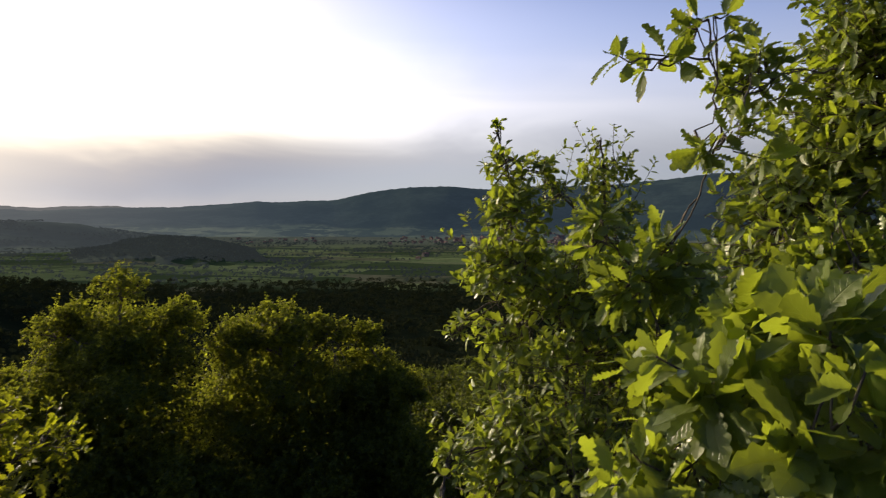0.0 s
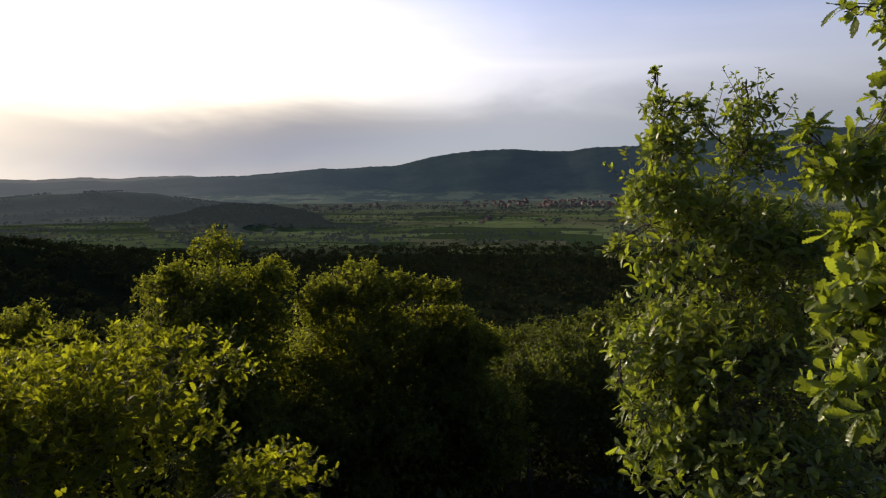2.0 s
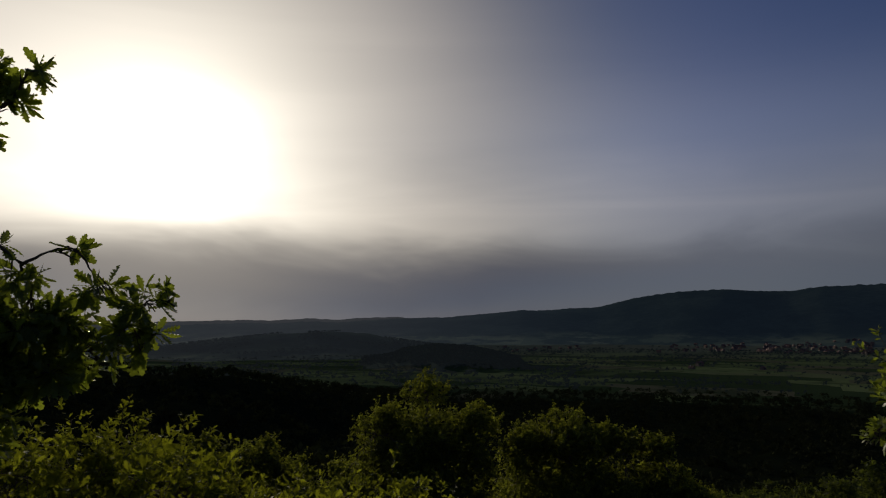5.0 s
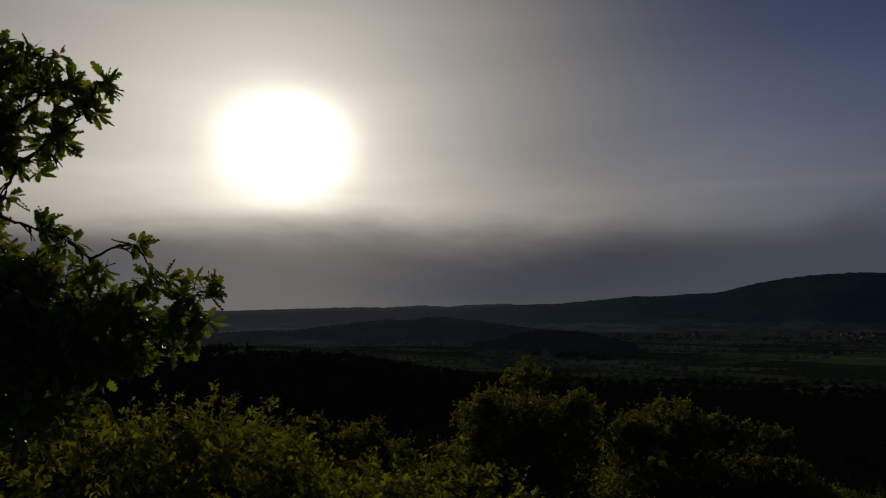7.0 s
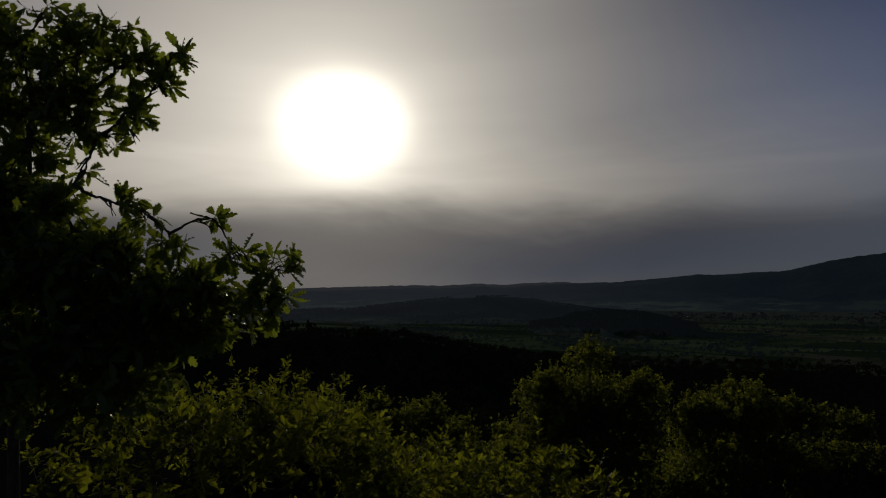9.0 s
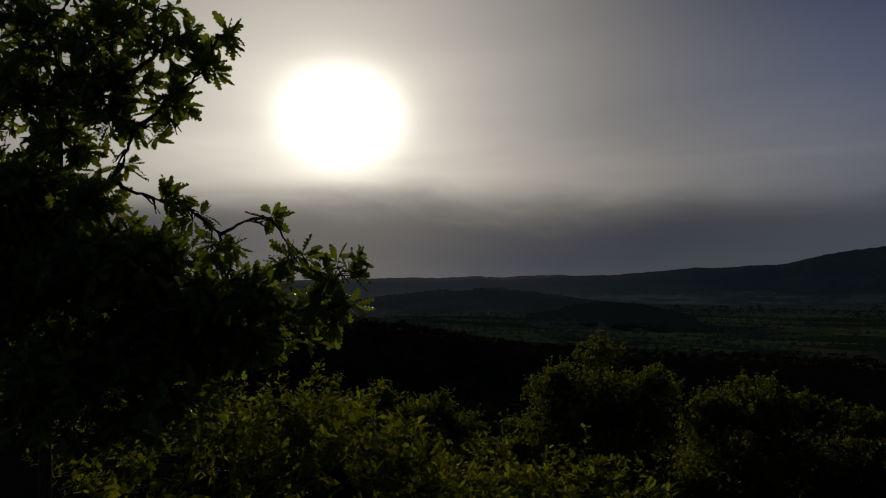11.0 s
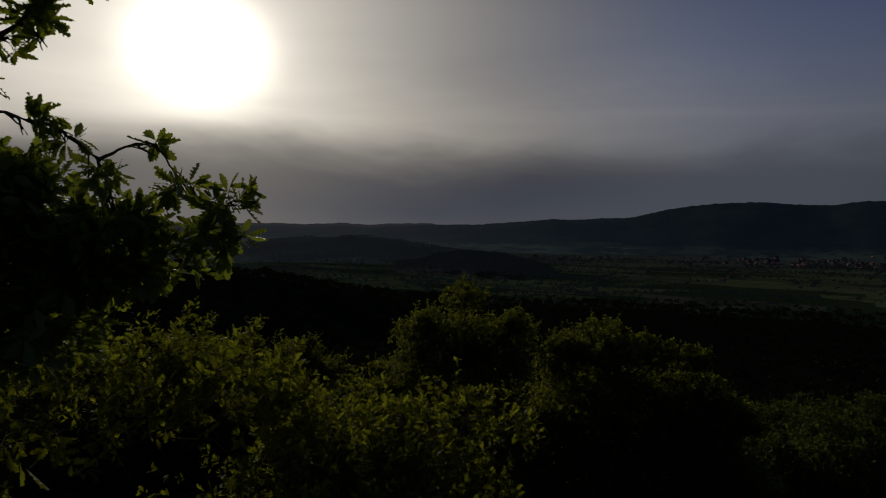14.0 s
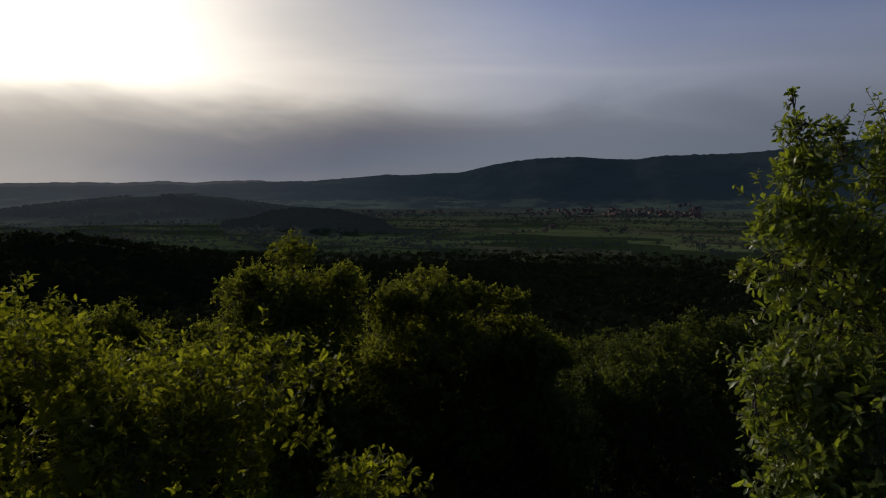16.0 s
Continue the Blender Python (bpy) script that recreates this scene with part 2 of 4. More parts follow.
def haze_glow_material(name, haze_glow, sunward_glow, tint, sunward_tint, dark=rgb(0.02, 0.032, 0.026), light=rgb(0.038, 0.054, 0.042), fields=None):
    """Wooded hills kilometres away; the evening haze before them is put in as a weak glow of their own surface."""
    m, n = material(name)
    place = n.node("ShaderNodeNewGeometry").outputs["Position"]
    patch = n.noise(place, 0.004, 5.0, 0.6)
    grain = n.noise(place, 0.03, 5.0, 0.7)
    color = n.mix(n.span(patch, 0.42, 0.6), dark, light)
    color = n.mix(n.span(grain, 0.3, 0.7, 0.0, 0.6), color, tuple(c * 0.7 for c in dark[:3]) + (1,))
    if fields:
        xyz = n.node("ShaderNodeSeparateXYZ", i0=place)
        flat = n.node("ShaderNodeCombineXYZ", i0=xyz.outputs[0], i1=xyz.outputs[1])
        cell = n.node("ShaderNodeTexVoronoi", Vector=n.scaled(flat.outputs[0], 0.0052, 0.0036, 1.0), Scale=1.0, Randomness=0.9)
        pick = n.node("ShaderNodeSeparateXYZ", i0=cell.outputs["Color"])
        meadow = n.mix(pick.outputs[0], rgb(0.07, 0.093, 0.055), rgb(0.13, 0.152, 0.085))
        meadow = n.mix(n.span(n.noise(place, 0.007, 5.0, 0.65), 0.47, 0.58), meadow, rgb(0.035, 0.05, 0.034))
        height = n.math("ADD", xyz.outputs[2], n.math("MULTIPLY", n.noise(n.scaled(flat.outputs[0], 1.0, 0.5, 1.0), 0.0034, 5.0, 0.6), 95.0))
        color = n.mix(n.span(height, fields, fields - 26.0), color, meadow)
    b = n.node("ShaderNodeBsdfPrincipled", Base_Color=color, Roughness=1.0)
    b.inputs["Specular IOR Level"].default_value = 0.0
    # haze painted as emission, stronger on the sun's side
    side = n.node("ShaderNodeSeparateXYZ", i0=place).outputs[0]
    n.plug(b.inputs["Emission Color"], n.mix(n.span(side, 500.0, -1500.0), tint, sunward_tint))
    n.plug(b.inputs["Emission Strength"], n.span(side, 700.0, -1900.0, haze_glow, sunward_glow))
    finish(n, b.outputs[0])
    return m


# each of these surfaces glows a little in place of haze
FAR = haze_glow_material("far_ridge", 0.046, 0.135, rgb(0.42, 0.66, 1.0), rgb(0.76, 0.84, 1.0), fields=22.0)
FAR_LAST = haze_glow_material("far_last_ridge", 0.10, 0.17, rgb(0.78, 0.88, 1.0), rgb(0.9, 0.92, 1.0))
FAR_RISE = haze_glow_material("far_rise", 0.028, 0.074, rgb(0.62, 0.82, 1.0), rgb(0.80, 0.87, 1.0), fields=-22.0)
FAR_HILL = haze_glow_material("far_hill", 0.021, 0.044, rgb(0.68, 0.88, 1.0), rgb(0.85, 0.92, 1.0), rgb(0.03, 0.042, 0.03), rgb(0.055, 0.07, 0.045))


def plain_material(name, color, other, scale, rough):
    m, n = material(name)
    place = n.node("ShaderNodeTexCoord").outputs["Object"]
    tone = n.noise(place, scale, 5.0, 0.6)
    chance = n.node("ShaderNodeObjectInfo").outputs["Random"]
    tone = n.math("ADD", n.math("MULTIPLY", tone, 0.6), n.math("MULTIPLY", chance, 0.5), clamp=True)
    b = n.node("ShaderNodeBsdfPrincipled", Base_Color=n.mix(tone, color, other), Roughness=rough)
    finish(n, b.outputs[0])
    return m


PLASTER = plain_material("house_plaster", rgb(0.27, 0.21, 0.18), rgb(0.15, 0.115, 0.095), 0.8, 0.9)
TILES = plain_material("roof_tiles", rgb(0.22, 0.105, 0.075), rgb(0.13, 0.07, 0.055), 1.5, 0.85)
STONE = plain_material("pale_stone", rgb(0.55, 0.53, 0.48), rgb(0.38, 0.36, 0.33), 0.9, 0.9)
GLASS = plain_material("dark_pane", rgb(0.02, 0.025, 0.03), rgb(0.04, 0.05, 0.06), 1.0, 0.1)
DRY = plain_material("dry_stalk", rgb(0.20, 0.13, 0.09), rgb(0.12, 0.08, 0.06), 9.0, 0.9)


# ---- helpers for meshes ----
def mesh_from(name, verts, faces, mat, uv=None, smooth=False):
    me = bpy.data.meshes.new(name)
    me.from_pydata(verts, [], faces)
    me.materials.append(mat)
    if uv is not None:
        layer = me.uv_layers.new(name="UVMap")
        loops = np.empty(len(me.loops), dtype=np.int32)
        me.loops.foreach_get("vertex_index", loops)
        layer.data.foreach_set("uv", np.asarray(uv, dtype=np.float32)[loops].ravel())
    if smooth:
        me.shade_smooth()
    return me


def part(name, me, parent, label="", kind=""):
    ob = new(name, me)
    ob.parent = parent
    return tagged(ob, label, kind=kind)


def quick_mesh(name, verts, tris, mat, uv=None):
    """A mesh out of numpy arrays of corners and triangles."""
    me = bpy.data.meshes.new(name)
    nv, nf = len(verts), len(tris)
    me.vertices.add(nv)
    me.vertices.foreach_set("co", np.asarray(verts, dtype=np.float32).ravel())
    me.loops.add(nf * 3)
    me.loops.foreach_set("vertex_index", np.asarray(tris, dtype=np.int32).ravel())
    me.polygons.add(nf)
    me.polygons.foreach_set("loop_start", np.arange(0, nf * 3, 3, dtype=np.int32))
    me.materials.append(mat)
    if uv is not None:
        layer = me.uv_layers.new(name="UVMap")
        layer.data.foreach_set("uv", np.asarray(uv, dtype=np.float32)[np.asarray(tris).ravel()].ravel())
    me.update(calc_edges=True)
    return me


class Tubes:
    """Tapered round stems, gathered into one mesh."""

    def __init__(self, sides=6):
        self.sides, self.verts, self.faces = sides, [], []

    def add(self, points, radii):
        s, start = self.sides, len(self.verts)
        for i, p in enumerate(points):
            a, b = points[max(i - 1, 0)], points[min(i + 1, len(points) - 1)]
            way = (Vector(b) - Vector(a)).normalized()
            u = way.orthogonal().normalized()
            w = way.cross(u)
            for k in range(s):
                t = 2 * math.pi * k / s
                self.verts.append(tuple(Vector(p) + (u * math.cos(t) + w * math.sin(t)) * radii[i]))
        for i in range(len(points) - 1):
            for k in range(s):
                a, b = start + i * s + k, start + i * s + (k + 1) % s
                self.faces.append((a, b, b + s, a + s))
        self.faces.append(tuple(range(start + s - 1, start - 1, -1)))
        self.faces.append(tuple(range(len(self.verts) - s, len(self.verts))))

    def mesh(self, name, mat=None):
        return mesh_from(name, self.verts, self.faces, mat or BARK, smooth=True)


def bow(a, b, n, sag, rng, wobble):
    """A bent line of n + 1 points from a to b that rises by sag in its middle."""
    a, b = Vector(a), Vector(b)
    pts = []
    for i in range(n + 1):
        t = i / n
        p = a.lerp(b, t) + Vector((0, 0, sag * 4 * t * (1 - t)))
        if 0 < i < n:
            p += Vector([rng.uniform(-wobble, wobble) for _ in range(3)])
        pts.append(p)
    return pts


def oak_leaf(rng, lobes=6, width=0.23, notch=0.7, wave=0.022):
    """Corners, triangles and surface coordinates of a stalked leaf with forward-pointing shallow lobes, of length 1 along x, its face up."""
    n = lobes * 2 + 1
    curl, fold, twist = rng.uniform(-0.3, 0.26), rng.uniform(0.0, 0.4), rng.uniform(-0.35, 0.35)
    sway = rng.uniform(-0.07, 0.07)
    verts, uv, tris = [(0.0, 0.0, 0.0), (0.0, -0.008, 0.0), (0.0, 0.008, 0.0)], [(0, 0.5), (0, 0.49), (0, 0.51)], []
    for i in range(n + 1):
        t = i / n
        along = 0.09 + 0.91 * t
        wide = width * max(0.0, math.sin(math.pi * (0.05 + 0.9 * t ** 1.35))) ** 0.85
        tip = i % 2 == 0
        if i == 0:
            wide = 0.014
        elif i == n:
            wide, tip = width * 0.2, True
        bend, drift = curl * t * t, sway * math.sin(math.pi * t)
        verts.append((along + (0.025 if i == n else 0), drift, bend))
        uv.append((t, 0.5))
        for side in (-1, 1):
            out = rng.uniform(0.92, 1.1) if tip else notch * rng.uniform(0.9, 1.1)
            w = wide * out
            lean = (0.035 if tip else -0.012) if 0 < i < n else 0
            ripple = (wave if tip else -wave) * (1 if side > 0 else -0.6) + rng.uniform(-0.01, 0.01)
            verts.append((along + lean, drift + side * w, bend + fold * w + side * twist * w * t + (ripple if i else 0)))
            uv.append((t, 0.5 + side * 0.5 * min(out, 1.0)))
    for i in range(n + 1):
        a = i * 3
        for side in (1, 2):
            q = (a, a + 3, a + 3 + side, a + side)
            q = q if side == 2 else q[::-1]
            tris += [(q[0], q[1], q[2]), (q[0], q[2], q[3])]
    return np.array(verts), np.array(tris), np.array(uv)


def round_leaf(rng, lobes=5, width=0.23, notch=0.68):
    """The same leaf with rounded lobes, for those close to the path."""
    n = lobes * 3 + 1
    curl, fold, twist = rng.uniform(-0.3, 0.2), rng.uniform(0.05, 0.4), rng.uniform(-0.35, 0.35)
    sway = rng.uniform(-0.07, 0.07)
    verts, uv, tris = [(0.0, 0.0, 0.0), (0.0, -0.008, 0.0), (0.0, 0.008, 0.0)], [(0, 0.5), (0, 0.49), (0, 0.51)], []
    for i in range(n + 1):
        t = i / n
        along = 0.09 + 0.91 * t
        wide = width * max(0.0, math.sin(math.pi * (0.05 + 0.9 * t ** 1.35))) ** 0.85
        phase = 2 * math.pi * i / 3
        bulge = 0.5 - 0.5 * math.cos(phase)
        if i == 0:
            wide = 0.014
        elif i == n:
            wide, bulge = width * 0.16, 1.0
        bend, drift = curl * t * t, sway * math.sin(math.pi * t)
        verts.append((along + (0.02 if i == n else 0), drift, bend))
        uv.append((t, 0.5))
        for side in (-1, 1):
            out = (notch + (1 - notch) * bulge) * rng.uniform(0.95, 1.06)
            w = wide * out
            lean = 0.014 * math.sin(phase) + 0.02 * bulge if 0 < i < n else 0
            verts.append((along + lean, drift + side * w, bend + fold * w + side * twist * w * t + (0.018 * bulge * side if i else 0)))
            uv.append((t, 0.5 + side * 0.5 * min(out, 1.0)))
    for i in range(n + 1):
        a = i * 3
        for side in (1, 2):
            q = (a, a + 3, a + 3 + side, a + side)
            q = q if side == 2 else q[::-1]
            tris += [(q[0], q[1], q[2]), (q[0], q[2], q[3])]
    return np.array(verts), np.array(tris), np.array(uv)


def tiny_leaf(rng):
    f, c = rng.uniform(0.05, 0.2), rng.uniform(-0.2, 0.2)
    verts = [(0, 0, 0), (0.55, -0.33, f), (1, 0, c), (0.55, 0.33, f)]
    return np.array(verts, float), np.array([(0, 1, 2), (0, 2, 3)]), np.array([(0, 0.5), (0.55, 0.1), (1, 0.5), (0.55, 0.9)])


def leaf_frame(at, way, up, size):
    x = way.normalized()
    y = up.cross(x)
    y = y.normalized() if y.length > 1e-4 else x.orthogonal().normalized()
    z = x.cross(y)
    return Matrix(((x.x * size, y.x * size, z.x * size, at.x), (x.y * size, y.y * size, z.y * size, at.y),
                   (x.z * size, y.z * size, z.z * size, at.z), (0, 0, 0, 1)))


def join_leaves(name, frames, shapes, mat, rng):
    """All these leaves as one mesh."""
    vs, ts, us, start = [], [], [], 0
    picks = [rng.randrange(len(shapes)) for _ in frames]
    for k, (v, t, u) in enumerate(shapes):
        mine = [np.array(m) for m, p in zip(frames, picks) if p == k]
        if not mine:
            continue
        ms = np.stack(mine)
        w = np.einsum("nij,vj->nvi", ms[:, :3, :3], v) + ms[:, None, :3, 3]
        vs.append(w.reshape(-1, 3))
        ts.append((t[None] + (np.arange(len(mine)) * len(v))[:, None, None]).reshape(-1, 3) + start)
        us.append(np.tile(u, (len(mine), 1)))
        start += len(mine) * len(v)
    return quick_mesh(name, np.concatenate(vs), np.concatenate(ts), mat, np.concatenate(us))


# ---- the lie of the land ----
def table(x, rows):
    return float(np.interp(x, [r[0] for r in rows], [r[1] for r in rows]))


SKYLINE = [(-60, 0.9), (-38, 0.45), (-32, 0.6), (-27, 0.72), (-25, 0.66), (-21.5, 0.84), (-19.6, 0.7), (-17.6, 0.86), (-15, 0.93), (-10.3, 0.88),
           (-8, 1.08), (-5.7, 1.25), (-3.8, 1.45), (-2.4, 1.38), (0, 1.53), (2.5, 1.62), (4.8, 2.18), (6.7, 2.52), (9, 2.8), (12.3, 2.9),
           (15, 2.7), (17, 2.65), (19, 2.92), (25, 3.0), (30, 3.45), (34, 3.9), (60, 3.2)]
NEAR_RIDGE = [(-70, -2.0), (-37, -2.5), (-30, -3.3), (-28.2, -3.2), (-25.7, -3.6), (-21.7, -4.3), (-16.5, -5.3), (-8, -6.2), (1.5, -6.2), (9, -5.8), (12.5, -5.7), (18, -6.0), (60, -5.0)]
MID_HILL = [(-50, -1.7), (-33, -1.3), (-29, -0.9), (-24.4, -0.42), (-20.3, -0.28), (-17, -0.45), (-14, -1.05), (-8, -1.9), (-4, -2.4)]
WOOD_HILL = [(-20, -3.3), (-17, -2.5), (-15, -2.1), (-13.4, -1.6), (-11, -1.33), (-8, -1.53), (-6, -2.0), (-4, -2.55), (-2.5, -3.05), (-0.8, -3.6)]
VALLEY = -80.0


def hump(r, middle, wide_front, wide_back):
    d = (r - middle) / (wide_front if r < middle else wide_back)
    return math.exp(-d * d)


def wood_hill_rise(r, az):
    top = 1500 * math.tan(radians(table(az, WOOD_HILL))) - 7
    ragged = 1 + 0.3 * noise.noise(Vector((az * 0.6, r * 0.004, 8)))
    return max(0.0, top - VALLEY) * hump(r, 1500, 200 * ragged, 240 * ragged) * float(np.interp(az, [-22, -18, -2.5, -0.6], [0, 1, 1, 0]))


def land(x, y):
    """Height of the ground."""
    r, az = math.hypot(x, y), math.degrees(math.atan2(x, y))
    rough = noise.fractal(Vector((x, y, 0)) * 0.02, 1.0, 2.0, 4) * min(r / 60, 1.0)
    slope = np.interp(r, [0, 2.2, 5, 10, 18, 25, 40, 110, 260, 420, 5000], [-1.68, -2.05, -4.1, -7.4, -10.4, -11.75, -19, -42, -66, VALLEY, VALLEY])
    z = float(slope) + rough * min(2.5, 0.3 + r / 90) * float(np.interp(r, [60, 400, 900, 1200], [0.4, 2.0, 0.6, 0.25]))
    if abs(az) < 75 and r > 150:
        edge = float(np.interp(abs(az), [55, 75], [1, 0]))
        ridge_r = float(np.interp(az, [-40, -15, -5, 20], [420, 600, 800, 800]))
        top = ridge_r * math.tan(radians(table(az, NEAR_RIDGE))) - 6.0
        z += max(0.0, top - VALLEY) * hump(r, ridge_r, 190 if az < -8 else 130, 150 if az < -8 else 60) * edge
        if -22 < az < -0.6 and 900 < r < 2300:
            z += wood_hill_rise(r, az)
    if r > 2400:
        z += (r - 2400) * 0.011
    return z


def polar_sheet(name, mat, azimuths, ranges, height, smooth=True):
    verts, faces = [], []
    na, nr = len(azimuths), len(ranges)
    for r in ranges:
        for a in azimuths:
            x, y = r * math.sin(radians(a)), r * math.cos(radians(a))
            verts.append((x, y, height(x, y)))
    for i in range(nr - 1):
        for k in range(na - 1):
            a = i * na + k
            faces.append((a, a + 1, a + 1 + na, a + na))
    return mesh_from(name, verts, faces, mat, smooth=smooth)


AZ = [-180 + 6 * i for i in range(19)] + [-66 + 0.5 * i for i in range(1, 233)] + [50 + 6 * i + 4 for i in range(1, 21)] + [180]
AZ = sorted(set(a for a in AZ if a <= 180))
RANGES = [0.0, 0.6, 1.3, 2.1, 3.1] + [3.1 * 1.085 ** i for i in range(1, 91)]
RANGES = [r for r in RANGES if r < 4900] + [4950]
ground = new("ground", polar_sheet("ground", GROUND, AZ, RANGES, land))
tagged(ground, "earthy hillside falling to green valley fields", "ground", kind="structure")


def far_height(x, y):
    r, az = math.hypot(x, y), math.degrees(math.atan2(x, y))
    crest_r = 4250 - 250 * float(np.interp(az, [-5, 12], [0, 1]))
    el = table(az, SKYLINE) - 0.22 * float(np.interp(az, [-40, -17, -11], [1.4, 1.0, 0.0])) if abs(az) < 60 else 1.2
    top = crest_r * math.tan(radians(el))
    tufts = 5 * noise.noise(Vector((az * 2.3, 0, 3))) + 6 * noise.noise(Vector((az * 9.0, 0, 9)))
    foot = 2750 - 150 * noise.noise(Vector((az * 0.15, 2, 0)))
    t = max(0.0, min(1.0, (r - foot) / (crest_r - foot)))
    base = -78 + (r - 2400) * 0.011 if r > 2400 else -80
    spur = noise.fractal(Vector((x * 0.0016, y * 0.0016, 1)), 1.0, 2.0, 3) * 0.07 * math.sin(math.pi * t)
    rise = (t * t * (3 - 2 * t)) ** 1.15 + spur
    z = base - 6 + (top - base + 6) * rise + tufts * t ** 10
    if r > crest_r:
        z = top - (r - crest_r) * 0.15
    return z


FAR_AZ = [-110 + 2.0 * i for i in range(33)] + [-46 + 0.2 * i for i in range(1, 461)] + [46 + 2.0 * i for i in range(1, 33)]
FAR_R = [2600 + 60 * i for i in range(26)] + [4120 + 20 * i for i in range(14)] + [4450, 4600, 4900]
# backdrop sheets from here on glow weakly to imitate haze
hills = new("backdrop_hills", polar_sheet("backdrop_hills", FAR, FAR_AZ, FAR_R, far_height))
tagged(hills, "long wooded ridge, blue evening haze added as surface glow", "hills", kind="structure")


def last_ridge_height(x, y):
    r, az = math.hypot(x, y), math.degrees(math.atan2(x, y))
    top = 4700 * math.tan(radians(table(az, SKYLINE))) + 5 * noise.noise(Vector((az * 1.7, 0, 4))) + 4 * noise.noise(Vector((az * 8, 0, 6)))
    return -60 + (top + 60) * hump(r, 4700, 260, 200) * float(np.interp(az, [-75, -60, -14, -9], [0, 1, 1, 0.4]))


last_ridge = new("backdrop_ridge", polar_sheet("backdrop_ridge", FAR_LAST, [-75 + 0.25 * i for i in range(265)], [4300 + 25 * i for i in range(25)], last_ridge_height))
tagged(last_ridge, "low ridge on the horizon, paled by haze added as surface glow", "hills", kind="structure")


def rise_height(x, y):
    r, az = math.hypot(x, y), math.degrees(math.atan2(x, y))
    top = 2350 * math.tan(radians(table(az, MID_HILL))) + noise.noise(Vector((az * 0.5, 3, 0))) * 3 + noise.noise(Vector((az * 6, 3, 0))) * 2
    lump = 1 + 0.25 * noise.fractal(Vector((x, y, 0)) * 0.004, 1.0, 2.0, 3)
    return VALLEY - 4 + max(0.0, top - VALLEY + 4) * hump(r, 2350, 330 * lump, 400) * float(np.interp(az, [-58, -50, -9, -3], [0, 1, 1, 0]))


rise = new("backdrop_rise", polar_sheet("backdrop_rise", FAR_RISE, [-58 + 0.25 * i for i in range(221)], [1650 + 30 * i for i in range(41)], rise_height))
tagged(rise, "broad low rise with woods, evening haze added as surface glow", "hills", kind="structure")


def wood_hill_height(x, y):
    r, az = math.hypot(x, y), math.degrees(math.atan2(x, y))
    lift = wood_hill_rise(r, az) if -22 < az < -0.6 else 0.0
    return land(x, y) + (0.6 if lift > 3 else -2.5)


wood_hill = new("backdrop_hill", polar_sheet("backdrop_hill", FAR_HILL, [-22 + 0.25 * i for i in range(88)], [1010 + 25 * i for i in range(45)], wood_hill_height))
tagged(wood_hill, "low wooded hill in the valley, haze added as surface glow", "hills", kind="structure")


# crowns: middle, half their width, depth and height, how leafy they are, and how large their leaves
OAK_RIGHT = [
    (0.66, 2.26, 0.31, 0.02, 0.03, 0.06, 0.80),
    (0.69, 2.26, 0.18, 0.07, 0.10, 0.10, 0.80),
    (0.81, 2.26, 0.18, 0.06, 0.10, 0.07, 0.60),
    (0.72, 2.26, 0.01, 0.13, 0.18, 0.14, 1.00),
    (0.72, 2.27, -0.18, 0.18, 0.20, 0.14, 1.00),
    (0.87, 2.25, 0.09, 0.09, 0.12, 0.09, 0.70),
    (1.02, 2.20, 0.27, 0.02, 0.04, 0.05, 0.70),
    (1.04, 2.21, 0.16, 0.12, 0.14, 0.10, 0.80),
    (1.05, 2.21, 0.00, 0.14, 0.18, 0.13, 0.80),
    (0.91, 2.37, -0.43, 0.33, 0.38, 0.37, 0.55),
    (1.28, 2.39, -0.54, 0.38, 0.40, 0.41, 0.55),
    (0.74, 2.27, -0.93, 0.24, 0.33, 0.37, 0.70),
    (1.00, 2.06, -1.02, 0.44, 0.35, 0.46, 0.55),
    (0.55, 2.40, -0.41, 0.06, 0.05, 0.06, 1.00),
    (0.75, 2.07, -1.25, 0.25, 0.30, 0.25, 0.70),
    (0.99, 1.81, -1.27, 0.42, 0.35, 0.26, 0.55),
    (0.44, 2.01, -0.77, 0.08, 0.09, 0.08, 0.80),
    (0.40, 1.95, -0.88, 0.04, 0.07, 0.04, 0.80),
    (0.48, 1.88, -1.00, 0.09, 0.10, 0.09, 0.70),
]
